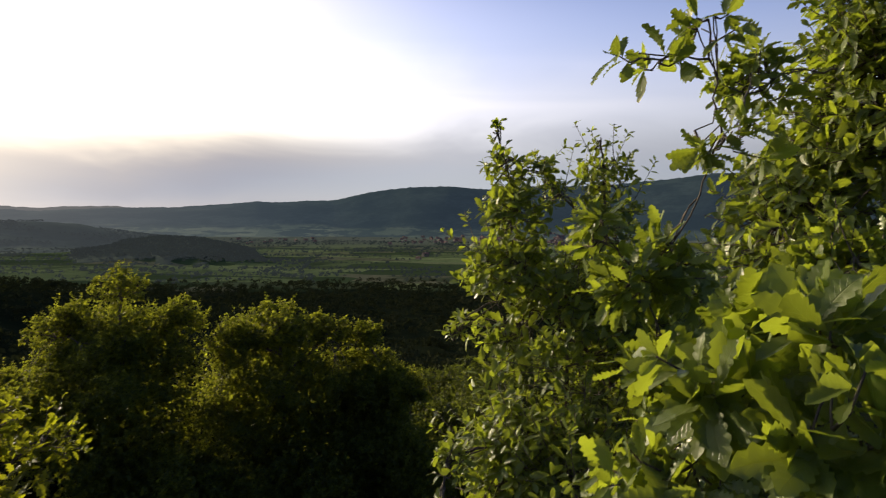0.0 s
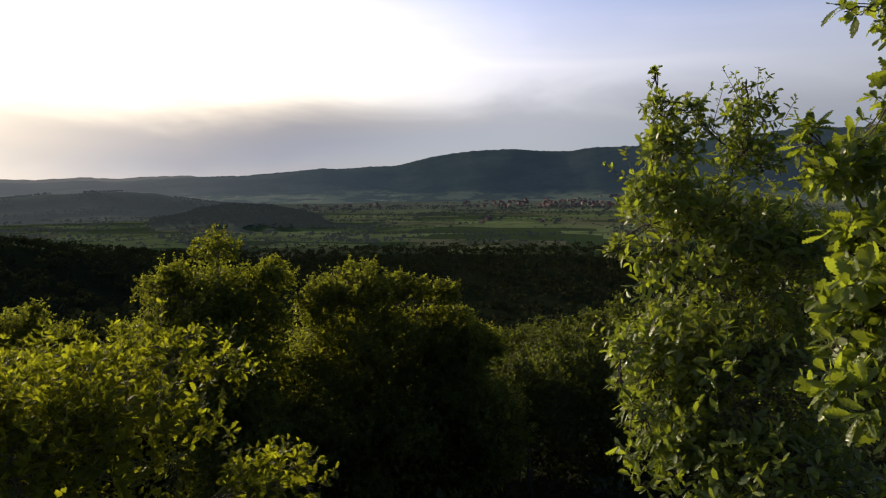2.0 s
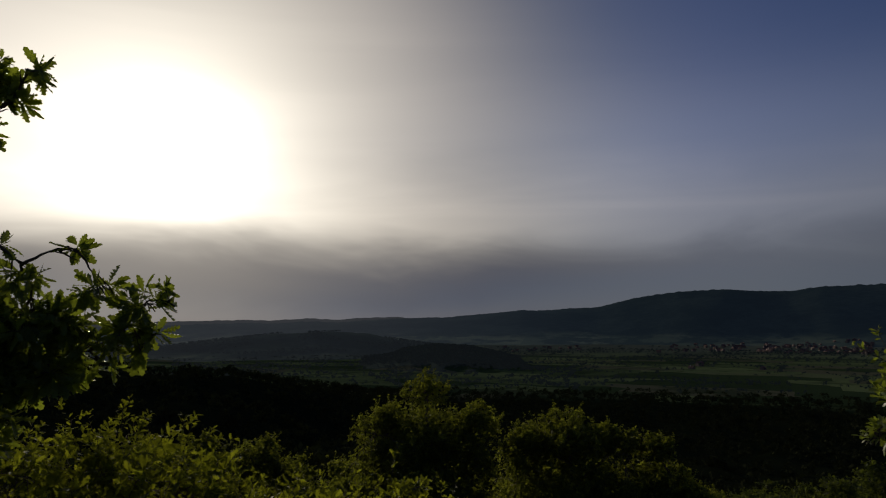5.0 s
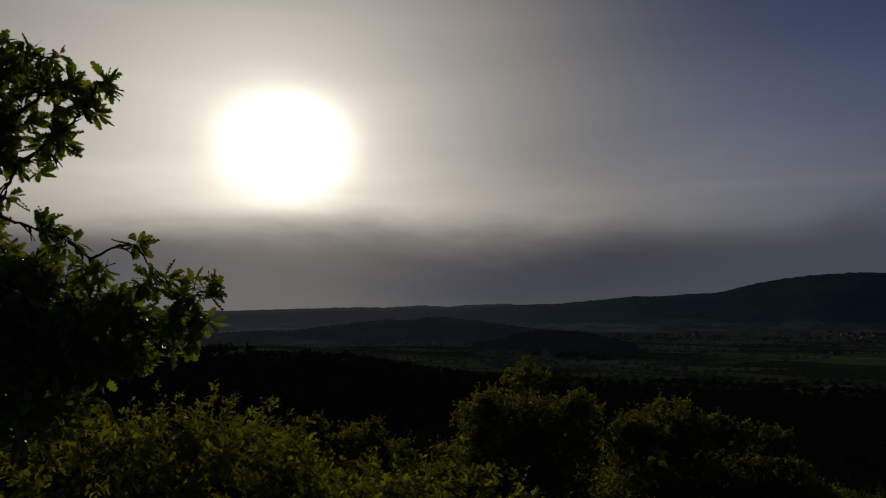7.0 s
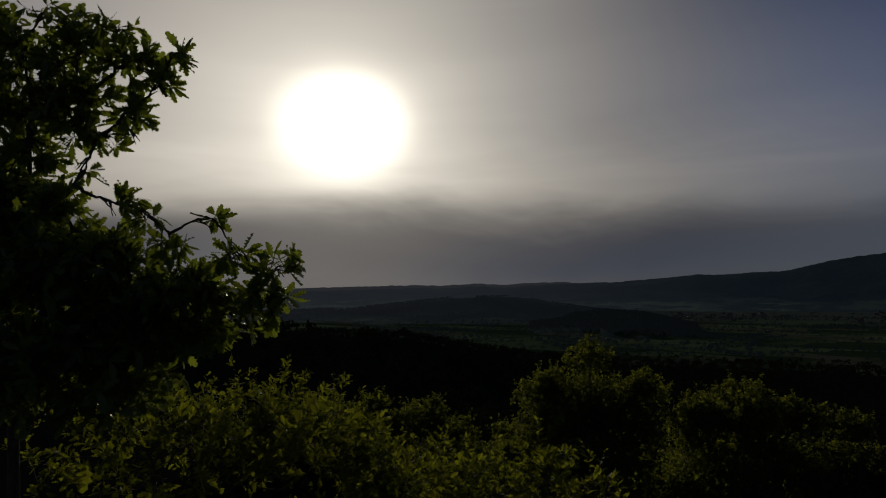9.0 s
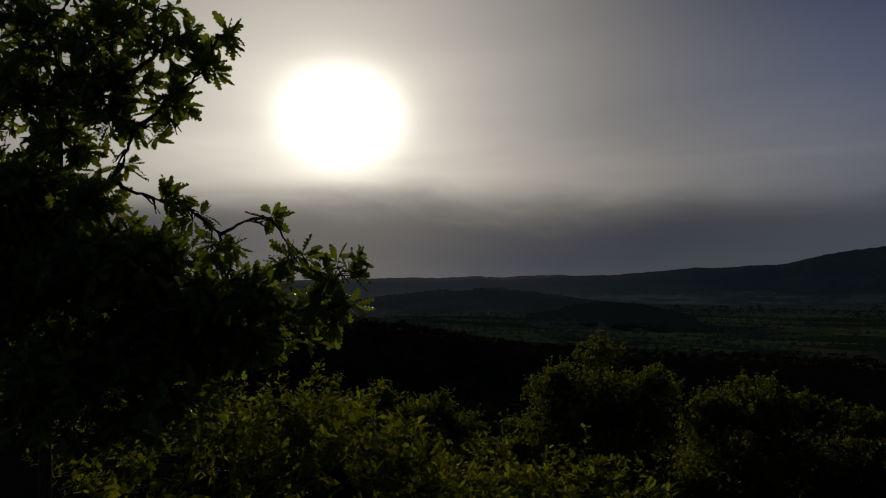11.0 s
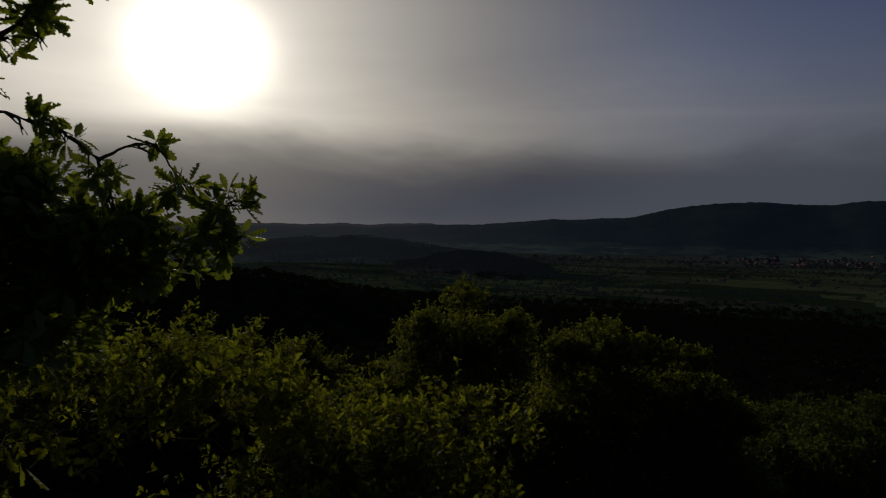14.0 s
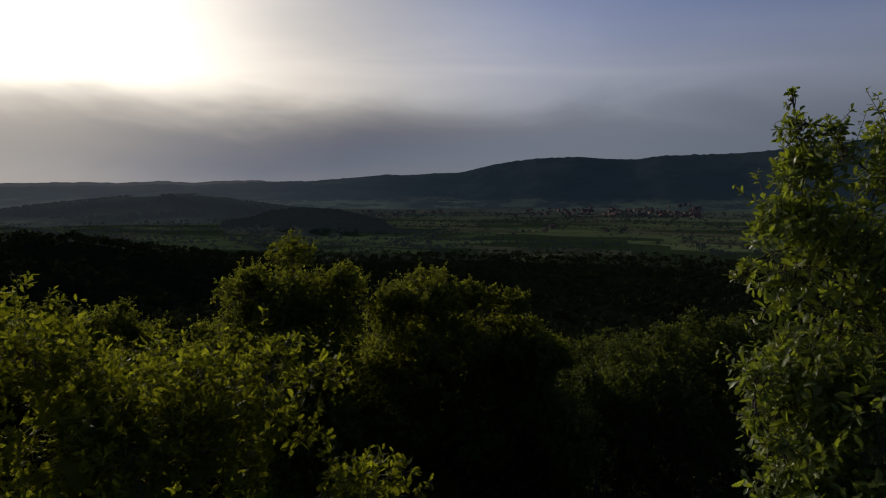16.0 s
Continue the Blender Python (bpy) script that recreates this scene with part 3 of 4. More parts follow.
OAK_NEAR = [
    (1.33, 1.33, 0.27, 0.19, 0.3, 0.34, 1.3),
    (0.46, 0.86, 0.22, 0.08, 0.035, 0.02, 0.6),
    (1.26, 1.55, 0.13, 0.12, 0.15, 0.14, 0.5),
    (0.58, 0.89, 0.28, 0.05, 0.05, 0.05, 0.4),
    (0.62, 0.90, 0.11, 0.07, 0.05, 0.05, 0.45),
    (0.45, 0.97, -0.03, 0.02, 0.04, 0.05, 0.9),
    (0.93, 1.27, 0.29, 0.09, 0.1, 0.09, 0.6),
    (0.49, 0.95, -0.10, 0.05, 0.07, 0.06, 0.9),
    (1.23, 1.44, -0.05, 0.27, 0.3, 0.24, 0.7),
    (0.54, 0.64, -0.15, 0.11, 0.1, 0.09, 0.9, 1.15),
    (0.49, 0.69, -0.29, 0.17, 0.1, 0.05, 0.9, 1.15),
    (0.43, 0.49, -0.09, 0.03, 0.04, 0.03, 2, 1.25),
    (0.39, 0.53, -0.16, 0.05, 0.04, 0.03, 2, 1.25),
    (0.41, 0.43, -0.17, 0.04, 0.04, 0.03, 2, 1.25),
    (1.02, 1.09, -0.18, 0.14, 0.2, 0.19),
    (0.58, 0.98, -0.09, 0.06, 0.12, 0.09, 0.5),
    (0.53, 0.88, -0.26, 0.06, 0.12, 0.12, 0.8),
    (0.43, 0.78, -0.43, 0.08, 0.12, 0.12, 0.8),
    (0.36, 0.67, -0.51, 0.09, 0.1, 0.07, 0.8),
    (0.44, 0.61, -0.37, 0.05, 0.07, 0.03, 0.80),
    (0.49, 0.67, -0.31, 0.04, 0.06, 0.04, 0.80),
    (0.41, 0.66, -0.42, 0.04, 0.06, 0.03, 0.70),
]
OAK_LEFT = [
    (-3.37, 1.92, 1.19, 0.16, 0.17, 0.14, 0.94),
    (-3.13, 1.96, 1.24, 0.05, 0.08, 0.03, 1.12),
    (-3.22, 1.99, 1.10, 0.05, 0.08, 0.05, 1.12),
    (-3.36, 1.94, 0.96, 0.07, 0.10, 0.09, 1.12),
    (-3.49, 1.89, 0.83, 0.06, 0.09, 0.04, 0.88),
    (-3.67, 1.83, 1.26, 0.15, 0.16, 0.19, 0.75),
    (-3.73, 1.83, 1.00, 0.17, 0.17, 0.14, 0.94),
    (-3.98, 1.75, 1.25, 0.21, 0.21, 0.24, 0.73),
    (-4.23, 1.68, 1.44, 0.23, 0.22, 0.20, 0.65),
    (-4.47, 1.65, 1.11, 0.26, 0.25, 0.32, 0.65),
    (-4.14, 1.70, 0.96, 0.25, 0.24, 0.20, 0.89),
    (-3.84, 1.79, 1.53, 0.13, 0.14, 0.06, 0.56),
    (-3.85, 1.73, 0.76, 0.16, 0.17, 0.11, 1.00),
    (-3.51, 1.78, 0.64, 0.05, 0.08, 0.03, 0.75),
    (-3.20, 1.72, 0.44, 0.05, 0.08, 0.07, 1.12),
    (-3.06, 1.78, 0.39, 0.06, 0.09, 0.04, 1.12),
    (-3.53, 1.68, 0.44, 0.13, 0.14, 0.11, 1.71),
    (-3.98, 1.59, 0.45, 0.34, 0.31, 0.26, 1.33),
    (-2.91, 1.81, 0.25, 0.08, 0.10, 0.05, 1.12),
    (-2.71, 1.83, 0.36, 0.02, 0.05, 0.05, 1.00),
    (-2.62, 1.89, 0.19, 0.09, 0.12, 0.05, 1.25),
    (-2.43, 1.95, 0.14, 0.08, 0.10, 0.06, 1.25),
    (-2.33, 1.96, 0.15, 0.03, 0.06, 0.03, 1.00),
    (-2.53, 1.94, 0.03, 0.09, 0.12, 0.07, 1.12),
    (-2.40, 1.98, 0.01, 0.03, 0.07, 0.03, 0.88),
    (-2.89, 1.83, 0.05, 0.22, 0.21, 0.11, 1.90),
    (-3.41, 1.70, 0.16, 0.38, 0.34, 0.20, 1.71),
    (-2.65, 1.95, -0.11, 0.06, 0.09, 0.04, 0.75),
    (-3.04, 1.84, -0.18, 0.27, 0.26, 0.15, 1.52),
    (-3.47, 1.66, -0.36, 0.54, 0.44, 0.34, 1.52),
    (-4.59, 1.46, 0.02, 0.54, 0.44, 0.98, 0.66),
    (-3.05, 1.97, 1.23, 0.03, 0.07, 0.03, 0.90),
    (-3.59, 1.88, 1.06, 0.14, 0.15, 0.11, 0.80),
    (-3.93, 1.79, 1.01, 0.17, 0.17, 0.11, 0.80),
    (-3.34, 1.94, 0.83, 0.03, 0.07, 0.04, 0.80),
    (-3.45, 1.89, 1.39, 0.11, 0.13, 0.07, 0.60),
    (-3.66, 1.85, 1.43, 0.14, 0.15, 0.08, 0.50),
    (-4.09, 1.57, 0.08, 0.32, 0.29, 0.21, 1.60),
    (-4.19, 1.49, -0.20, 0.31, 0.29, 0.31, 1.40),
    (-2.85, 1.90, -0.15, 0.17, 0.18, 0.10, 1.30),
    (-2.65, 1.95, -0.05, 0.12, 0.14, 0.07, 1.00),
    (-2.45, 1.98, -0.05, 0.05, 0.08, 0.04, 0.80),
    (-3.84, 1.66, 0.27, 0.29, 0.27, 0.18, 1.50),
    (-3.64, 1.66, 0.07, 0.23, 0.22, 0.13, 2.00),
    (-3.23, 1.80, -0.06, 0.28, 0.26, 0.15, 1.60),
    (-3.65, 1.84, 0.87, 0.14, 0.15, 0.10, 1.00),
    (-3.90, 1.56, -0.07, 0.23, 0.22, 0.15, 1.60),
]
BUSH = [
    (-2.47, 4.33, -1.78, 0.99, 0.9, 0.54),
    (-1.68, 4.73, -1.52, 0.29, 0.25, 0.19),
    (-3.06, 4.43, -1.59, 0.57, 0.7, 0.36),
    (-2.62, 3.82, -1.94, 0.85, 0.7, 0.55),
    (-1.23, 4.15, -2.18, 0.35, 0.3, 0.29),
    (-3.54, 3.98, -1.19, 0.45, 0.6, 0.34),
    (-2.74, 4.14, -1.68, 1.01, 0.8, 0.49),
    (-1.96, 4.61, -1.34, 0.25, 0.3, 0.19),
    (-2.87, 3.55, -1.80, 1.06, 0.7, 0.49),
    (-3.90, 3.87, -1.14, 0.90, 0.8, 0.49),
    (-4.52, 3.20, -1.17, 1.01, 0.8, 0.62),
    (-1.31, 3.93, -2.06, 0.24, 0.3, 0.16),
    (-2.37, 4.46, -1.47, 0.36, 0.4, 0.27),
]
TREEA = [
    (-4.95, 19.68, -2.04, 0.83, 0.8, 0.66),
    (-4.95, 19.51, -3.38, 2.17, 1.9, 1.22),
    (-6.33, 18.85, -3.10, 0.77, 0.9, 0.69),
    (-3.40, 19.87, -3.01, 0.73, 0.9, 0.73),
    (-4.94, 18.50, -5.51, 2.88, 2.6, 2.37),
    (-3.52, 17.52, -7.63, 2.98, 2.6, 2.48),
]
TREEB = [
    (-0.76, 20.37, -3.36, 1.68, 1.5, 0.74),
    (-2.14, 19.93, -3.63, 0.70, 0.9, 0.70),
    (0.83, 20.52, -3.57, 0.71, 0.8, 0.62),
    (-0.77, 20.13, -5.46, 2.85, 2.3, 2.14),
    (-0.41, 18.69, -8.15, 3.48, 2.5, 2.61),
]
TREEC = [
    (1.79, 20.93, -3.73, 0.73, 0.8, 0.51),
    (1.92, 20.51, -5.57, 1.64, 1.6, 1.64),
    (3.05, 20.91, -5.49, 0.93, 1.0, 0.84),
    (2.48, 19.17, -7.84, 2.14, 2.0, 2.31),
]
TREED = [
    (-11.59, 18.29, -3.88, 0.47, 0.8, 0.78),
    (-10.20, 19.03, -4.12, 1.03, 1.0, 0.78),
    (-9.17, 19.42, -4.63, 0.75, 1.0, 0.75),
    (-6.92, 19.22, -4.59, 1.07, 1.2, 0.80),
    (-9.66, 18.93, -5.61, 4.10, 1.8, 1.12),
    (-12.75, 17.37, -4.52, 1.49, 1.4, 1.31),
]
SHRUBS = [
    (6.61, 23.43, -6.77, 1.98, 1.8, 0.99),
    (8.93, 24.90, -6.46, 1.66, 1.6, 1.14),
    (4.93, 21.70, -6.92, 1.42, 1.4, 0.81),
    (10.72, 26.50, -5.96, 1.27, 1.3, 1.02),
    (7.88, 28.36, -7.77, 2.37, 1.8, 0.92),
    (7.86, 22.73, -8.23, 2.43, 1.8, 1.32),
    (11.55, 29.42, -7.02, 1.40, 1.4, 1.12),
    (6.51, 33.74, -8.90, 1.83, 1.5, 0.85),
    (5.19, 22.66, -7.67, 1.48, 1.4, 0.85),
    (5.84, 30.27, -7.89, 1.63, 1.5, 0.95),
    (9.15, 33.64, -8.16, 2.14, 1.5, 0.85),
    (7.85, 25.57, -7.62, 1.66, 1.6, 1.07),
    (11.62, 24.63, -7.91, 2.21, 1.8, 1.23),
    (15.52, 35.32, -7.77, 2.04, 1.6, 0.88),
    (14.25, 24.68, -6.82, 2.54, 1.8, 1.27),
]

# ---- woods ----
def tuft_crowns(name, spots, mat, leaves, leaf_len, rng):
    """Crowns of many small leaf tufts at (x, y, ground, height, width)."""
    v, t, u = [], [], []
    count = sum(leaves for _ in spots)
    gen = np.random.default_rng(rng.randrange(10 ** 6))
    sp = np.repeat(np.array(spots), leaves, axis=0)
    d = gen.normal(size=(count, 3))
    d /= np.linalg.norm(d, axis=1)[:, None]
    d[:, 2] = np.where(d[:, 2] < -0.35, -d[:, 2], d[:, 2])
    lump = 0.78 + 0.22 * np.sin(d[:, 0] * 5 + sp[:, 0]) * np.cos(d[:, 1] * 4 + sp[:, 1] * 2) + gen.uniform(-0.22, 0.16, count)
    c = np.stack([sp[:, 0] + d[:, 0] * lump * sp[:, 4] / 2, sp[:, 1] + d[:, 1] * lump * sp[:, 4] / 2,
                  sp[:, 2] + sp[:, 3] * (0.52 + 0.46 * d[:, 2] * lump)], axis=1)
    a = gen.normal(size=(count, 3)) + d * 0.6
    a /= np.linalg.norm(a, axis=1)[:, None]
    b = np.cross(a, gen.normal(size=(count, 3)))
    b /= np.linalg.norm(b, axis=1)[:, None]
    size = (leaf_len * sp[:, 4] * gen.uniform(0.6, 1.3, count))[:, None]
    quad = np.stack([c - a * size, c + b * size * 0.6, c + a * size, c - b * size * 0.6], axis=1)
    verts = quad.reshape(-1, 3)
    k = np.arange(count)[:, None] * 4
    tris = np.concatenate([k + np.array([[0, 1, 2]]), k + np.array([[0, 2, 3]])])
    uv = np.tile(np.array([(0, 0.5), (0.5, 0.1), (1, 0.5), (0.5, 0.9)]), (count, 1))
    return quick_mesh(name, verts, tris, mat, uv)


def scatter(rng, n, r0, r1, a0, a1, keep, h0=5.0, h1=9.0):
    spots = []
    while len(spots) < n:
        r = math.sqrt(rng.uniform(r0 * r0, r1 * r1))
        a = radians(rng.uniform(a0, a1))
        x, y = r * math.sin(a), r * math.cos(a)
        if keep(x, y, r, math.degrees(a)):
            h = rng.uniform(h0, h1)
            spots.append((x, y, land(x, y) - 0.4, h, h * rng.uniform(0.75, 1.1)))
    return spots


def wood(name, label, spots, leaves, leaf_len, seed):
    ob = new(name, tuft_crowns(name, spots, LEAF_WOOD, leaves, leaf_len, random.Random(seed)))
    return tagged(ob, label, "woodland", kind="stuff")


rng = random.Random(4)
wood("hillside_woodland", "dense dark green woodland on the slope below", scatter(rng, 1300, 60, 330, -44, 44, lambda x, y, r, a: True, 4.5, 8.0), 95, 0.085, 1)
# undergrowth added to hide bare soil; its dark leaves stand where deep shade lies
wood("undergrowth", "tangled dark green undergrowth on the slope", scatter(rng, 900, 9, 66, -62, 50, lambda x, y, r, a: not (15 < a < 30 and r < 15), 0.9, 2.6), 80, 0.07, 7)
wood("undergrowth", "low dark green bushes and weeds close below the viewpoint", scatter(rng, 330, 3.4, 9, -40, 40, lambda x, y, r, a: not (17 < a < 25 and r > 7), 0.45, 1.05), 90, 0.05, 9)


def shade_trees():
    """Tall trees added lower down the slope, mostly hidden, to keep the evening sun off the feet of those in front."""
    spots = []
    while len(spots) < 190:
        r, a = math.sqrt(rng.uniform(24 ** 2, 48 ** 2)), rng.uniform(-44, 24)
        x, y = r * math.sin(radians(a)), r * math.cos(radians(a))
        if any(math.hypot(x - l[0], (y - l[1])) < l[3] + 2.5 for l in SHRUBS):
            continue
        # tops kept below the camera's lines of sight
        top = r * math.tan(radians(-8.3 if a < 2 else -10.6)) - rng.uniform(0.0, 1.0)
        g = land(x, y)
        if top - g > 2.5:
            spots.append((x, y, g - 0.3, top - g, min(5.5, (top - g) * 0.8)))
    return spots


# mostly unseen trees, added to block the low sun
wood("slope_woodland", "dark crowded trees added lower down the slope to block the sun", shade_trees(), 560, 0.04, 8)
wood("valley_woodland", "dark wooded belt before the fields", scatter(rng, 5400, 330, 850, -46, 44, lambda x, y, r, a: r < 800 or rng.random() < 0.35), 26, 0.155, 2)
def far_wood(name, label, spots, leaves, size, mat, seed):
    return tagged(new(name, tuft_crowns(name, spots, mat, leaves, size, random.Random(seed))), label, "woodland", kind="stuff")


# woods in the backdrop hills' materials: their leaves glow weakly in place of haze
far_wood("hilltop_woodland", "dense woods over a low hill, haze added as leaf glow",
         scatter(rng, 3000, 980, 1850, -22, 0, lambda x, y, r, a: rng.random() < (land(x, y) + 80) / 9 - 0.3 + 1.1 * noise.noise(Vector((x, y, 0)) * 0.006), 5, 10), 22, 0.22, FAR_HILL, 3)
far_wood("distant_woodland", "woods scattered over a far rise, haze added as leaf glow",
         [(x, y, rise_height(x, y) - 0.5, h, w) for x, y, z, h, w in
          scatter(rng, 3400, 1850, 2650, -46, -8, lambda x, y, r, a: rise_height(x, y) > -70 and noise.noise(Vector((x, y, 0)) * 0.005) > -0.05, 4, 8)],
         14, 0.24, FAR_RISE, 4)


def hedge_spots():
    spots = []
    for _ in range(360):
        r, a = math.sqrt(rng.uniform(840 ** 2, 2500 ** 2)), radians(rng.uniform(-34, 36))
        x, y = r * math.sin(a), r * math.cos(a)
        turn = 0.32 + (0 if rng.random() < 0.5 else math.pi / 2 if rng.random() < 0.5 else rng.uniform(0, math.pi)) + rng.gauss(0, 0.2)
        for i in range(rng.randrange(4, 26)):
            x += math.cos(turn) * rng.uniform(5, 16)
            y -= math.sin(turn) * rng.uniform(5, 16)
            if land(x, y) < -74 and math.hypot(x, y) > 840:
                h = rng.uniform(3.5, 8.5)
                spots.append((x + rng.gauss(0, 2), y + rng.gauss(0, 3), land(x, y) - 0.3, h, h * rng.uniform(0.7, 1.2)))
    for _ in range(850):
        r, a = math.sqrt(rng.uniform(830 ** 2, 2700 ** 2)), radians(rng.uniform(-34, 36))
        x, y = r * math.sin(a), r * math.cos(a)
        if land(x, y) < -73 and noise.noise(Vector((x, y, 0)) * 0.005) > 0.0:
            h = rng.uniform(3, 9)
            spots.append((x, y, land(x, y) - 0.3, h, h * rng.uniform(0.8, 1.4)))
    return spots


# hedges take the hill's emissive material, so haze is painted onto them too
far_wood("field_hedges", "hedgerow trees and bushes between the fields, haze added as leaf glow", hedge_spots(), 16, 0.23, FAR_HILL, 5)


# ---- village ----
def house(spot, turn, long, wide, high):
    x, y = spot
    root = tagged(new("house"), "small village house with pale walls and tiled roof", "house", "village houses")
    root.matrix_basis = pose(x, y, land(x, y) - 0.3, 0, 0, turn)
    l, w, h = long / 2, wide / 2, high
    roof_h = w * 0.75
    body = [(-l, -w, 0), (l, -w, 0), (l, w, 0), (-l, w, 0), (-l, -w, h), (l, -w, h), (l, w, h), (-l, w, h), (-l, 0, h + roof_h - 0.1), (l, 0, h + roof_h - 0.1)]
    part("wall", mesh_from("house_wall", body, [(0, 1, 5, 4), (2, 3, 7, 6), (1, 2, 6, 9, 5), (3, 0, 4, 8, 7), (3, 2, 1, 0)], PLASTER), root)
    e, o, t = 0.5, 0.35, 0.25
    k = roof_h / w
    rv, rf = [], []
    for s in (-1, 1):
        b = len(rv)
        rv += [(-l - e, s * (w + o), h - o * k), (l + e, s * (w + o), h - o * k), (l + e, 0, h + roof_h), (-l - e, 0, h + roof_h)]
        rv += [(p[0], p[1], p[2] + t) for p in rv[b:b + 4]]
        rf += [tuple(b + i for i in f) for f in ((0, 1, 2, 3), (7, 6, 5, 4), (0, 4, 5, 1), (1, 5, 6, 2), (2, 6, 7, 3), (3, 7, 4, 0))]
    roof = part("roof", mesh_from("house_roof", rv, rf, TILES), root)
    c, z0, z1 = 0.45, h + roof_h * 0.4, h + roof_h + 1.0
    cv = [(l * 0.4 + i * c, w * 0.35 + j * c, z) for z in (z0, z1) for i, j in ((-1, -1), (1, -1), (1, 1), (-1, 1))]
    part("chimney", mesh_from("house_chimney", cv, [(0, 1, 5, 4), (1, 2, 6, 5), (2, 3, 7, 6), (3, 0, 4, 7), (4, 5, 6, 7)], STONE), roof)
    for i in (-0.5, 0.5):
        for j in range(2 if high > 5 else 1):
            z = 1.2 + 2.7 * j
            wv = [(l * i + a * 0.6, -w - d, z + b) for d in (-0.05, 0.06) for a, b in ((-1, 0), (1, 0), (1, 1.4), (-1, 1.4))]
            part("window", mesh_from("house_window", wv, [(4, 5, 6, 7), (0, 1, 5, 4), (2, 3, 7, 6), (1, 2, 6, 5), (3, 0, 4, 7)], GLASS), root)
    return root


rng = random.Random(11)
kinds = [house((400, 2300), 20, 12, 9, 6.0), house((470, 2260), -15, 10, 8, 3.4), house((530, 2330), 60, 14, 9, 6.2)]


def village(n, a0, a1, r0, r1):
    for _ in range(n):
        a, r = radians(rng.uniform(a0, a1)), rng.uniform(r0, r1)
        x, y = r * math.sin(a), r * math.cos(a)
        copy_thing(rng.choice(kinds), pose(x, y, max(land(x, y), far_height(x, y)) - 0.3, 0, 0, rng.uniform(0, 180)))


village(105, 14.5, 22, 2200, 2980)
village(30, 8, 14.5, 2250, 2900)
village(8, -3.5, 2, 2250, 2650)
village(9, -20, 9, 1900, 2600)
village(4, -16, 18, 1150, 1700)


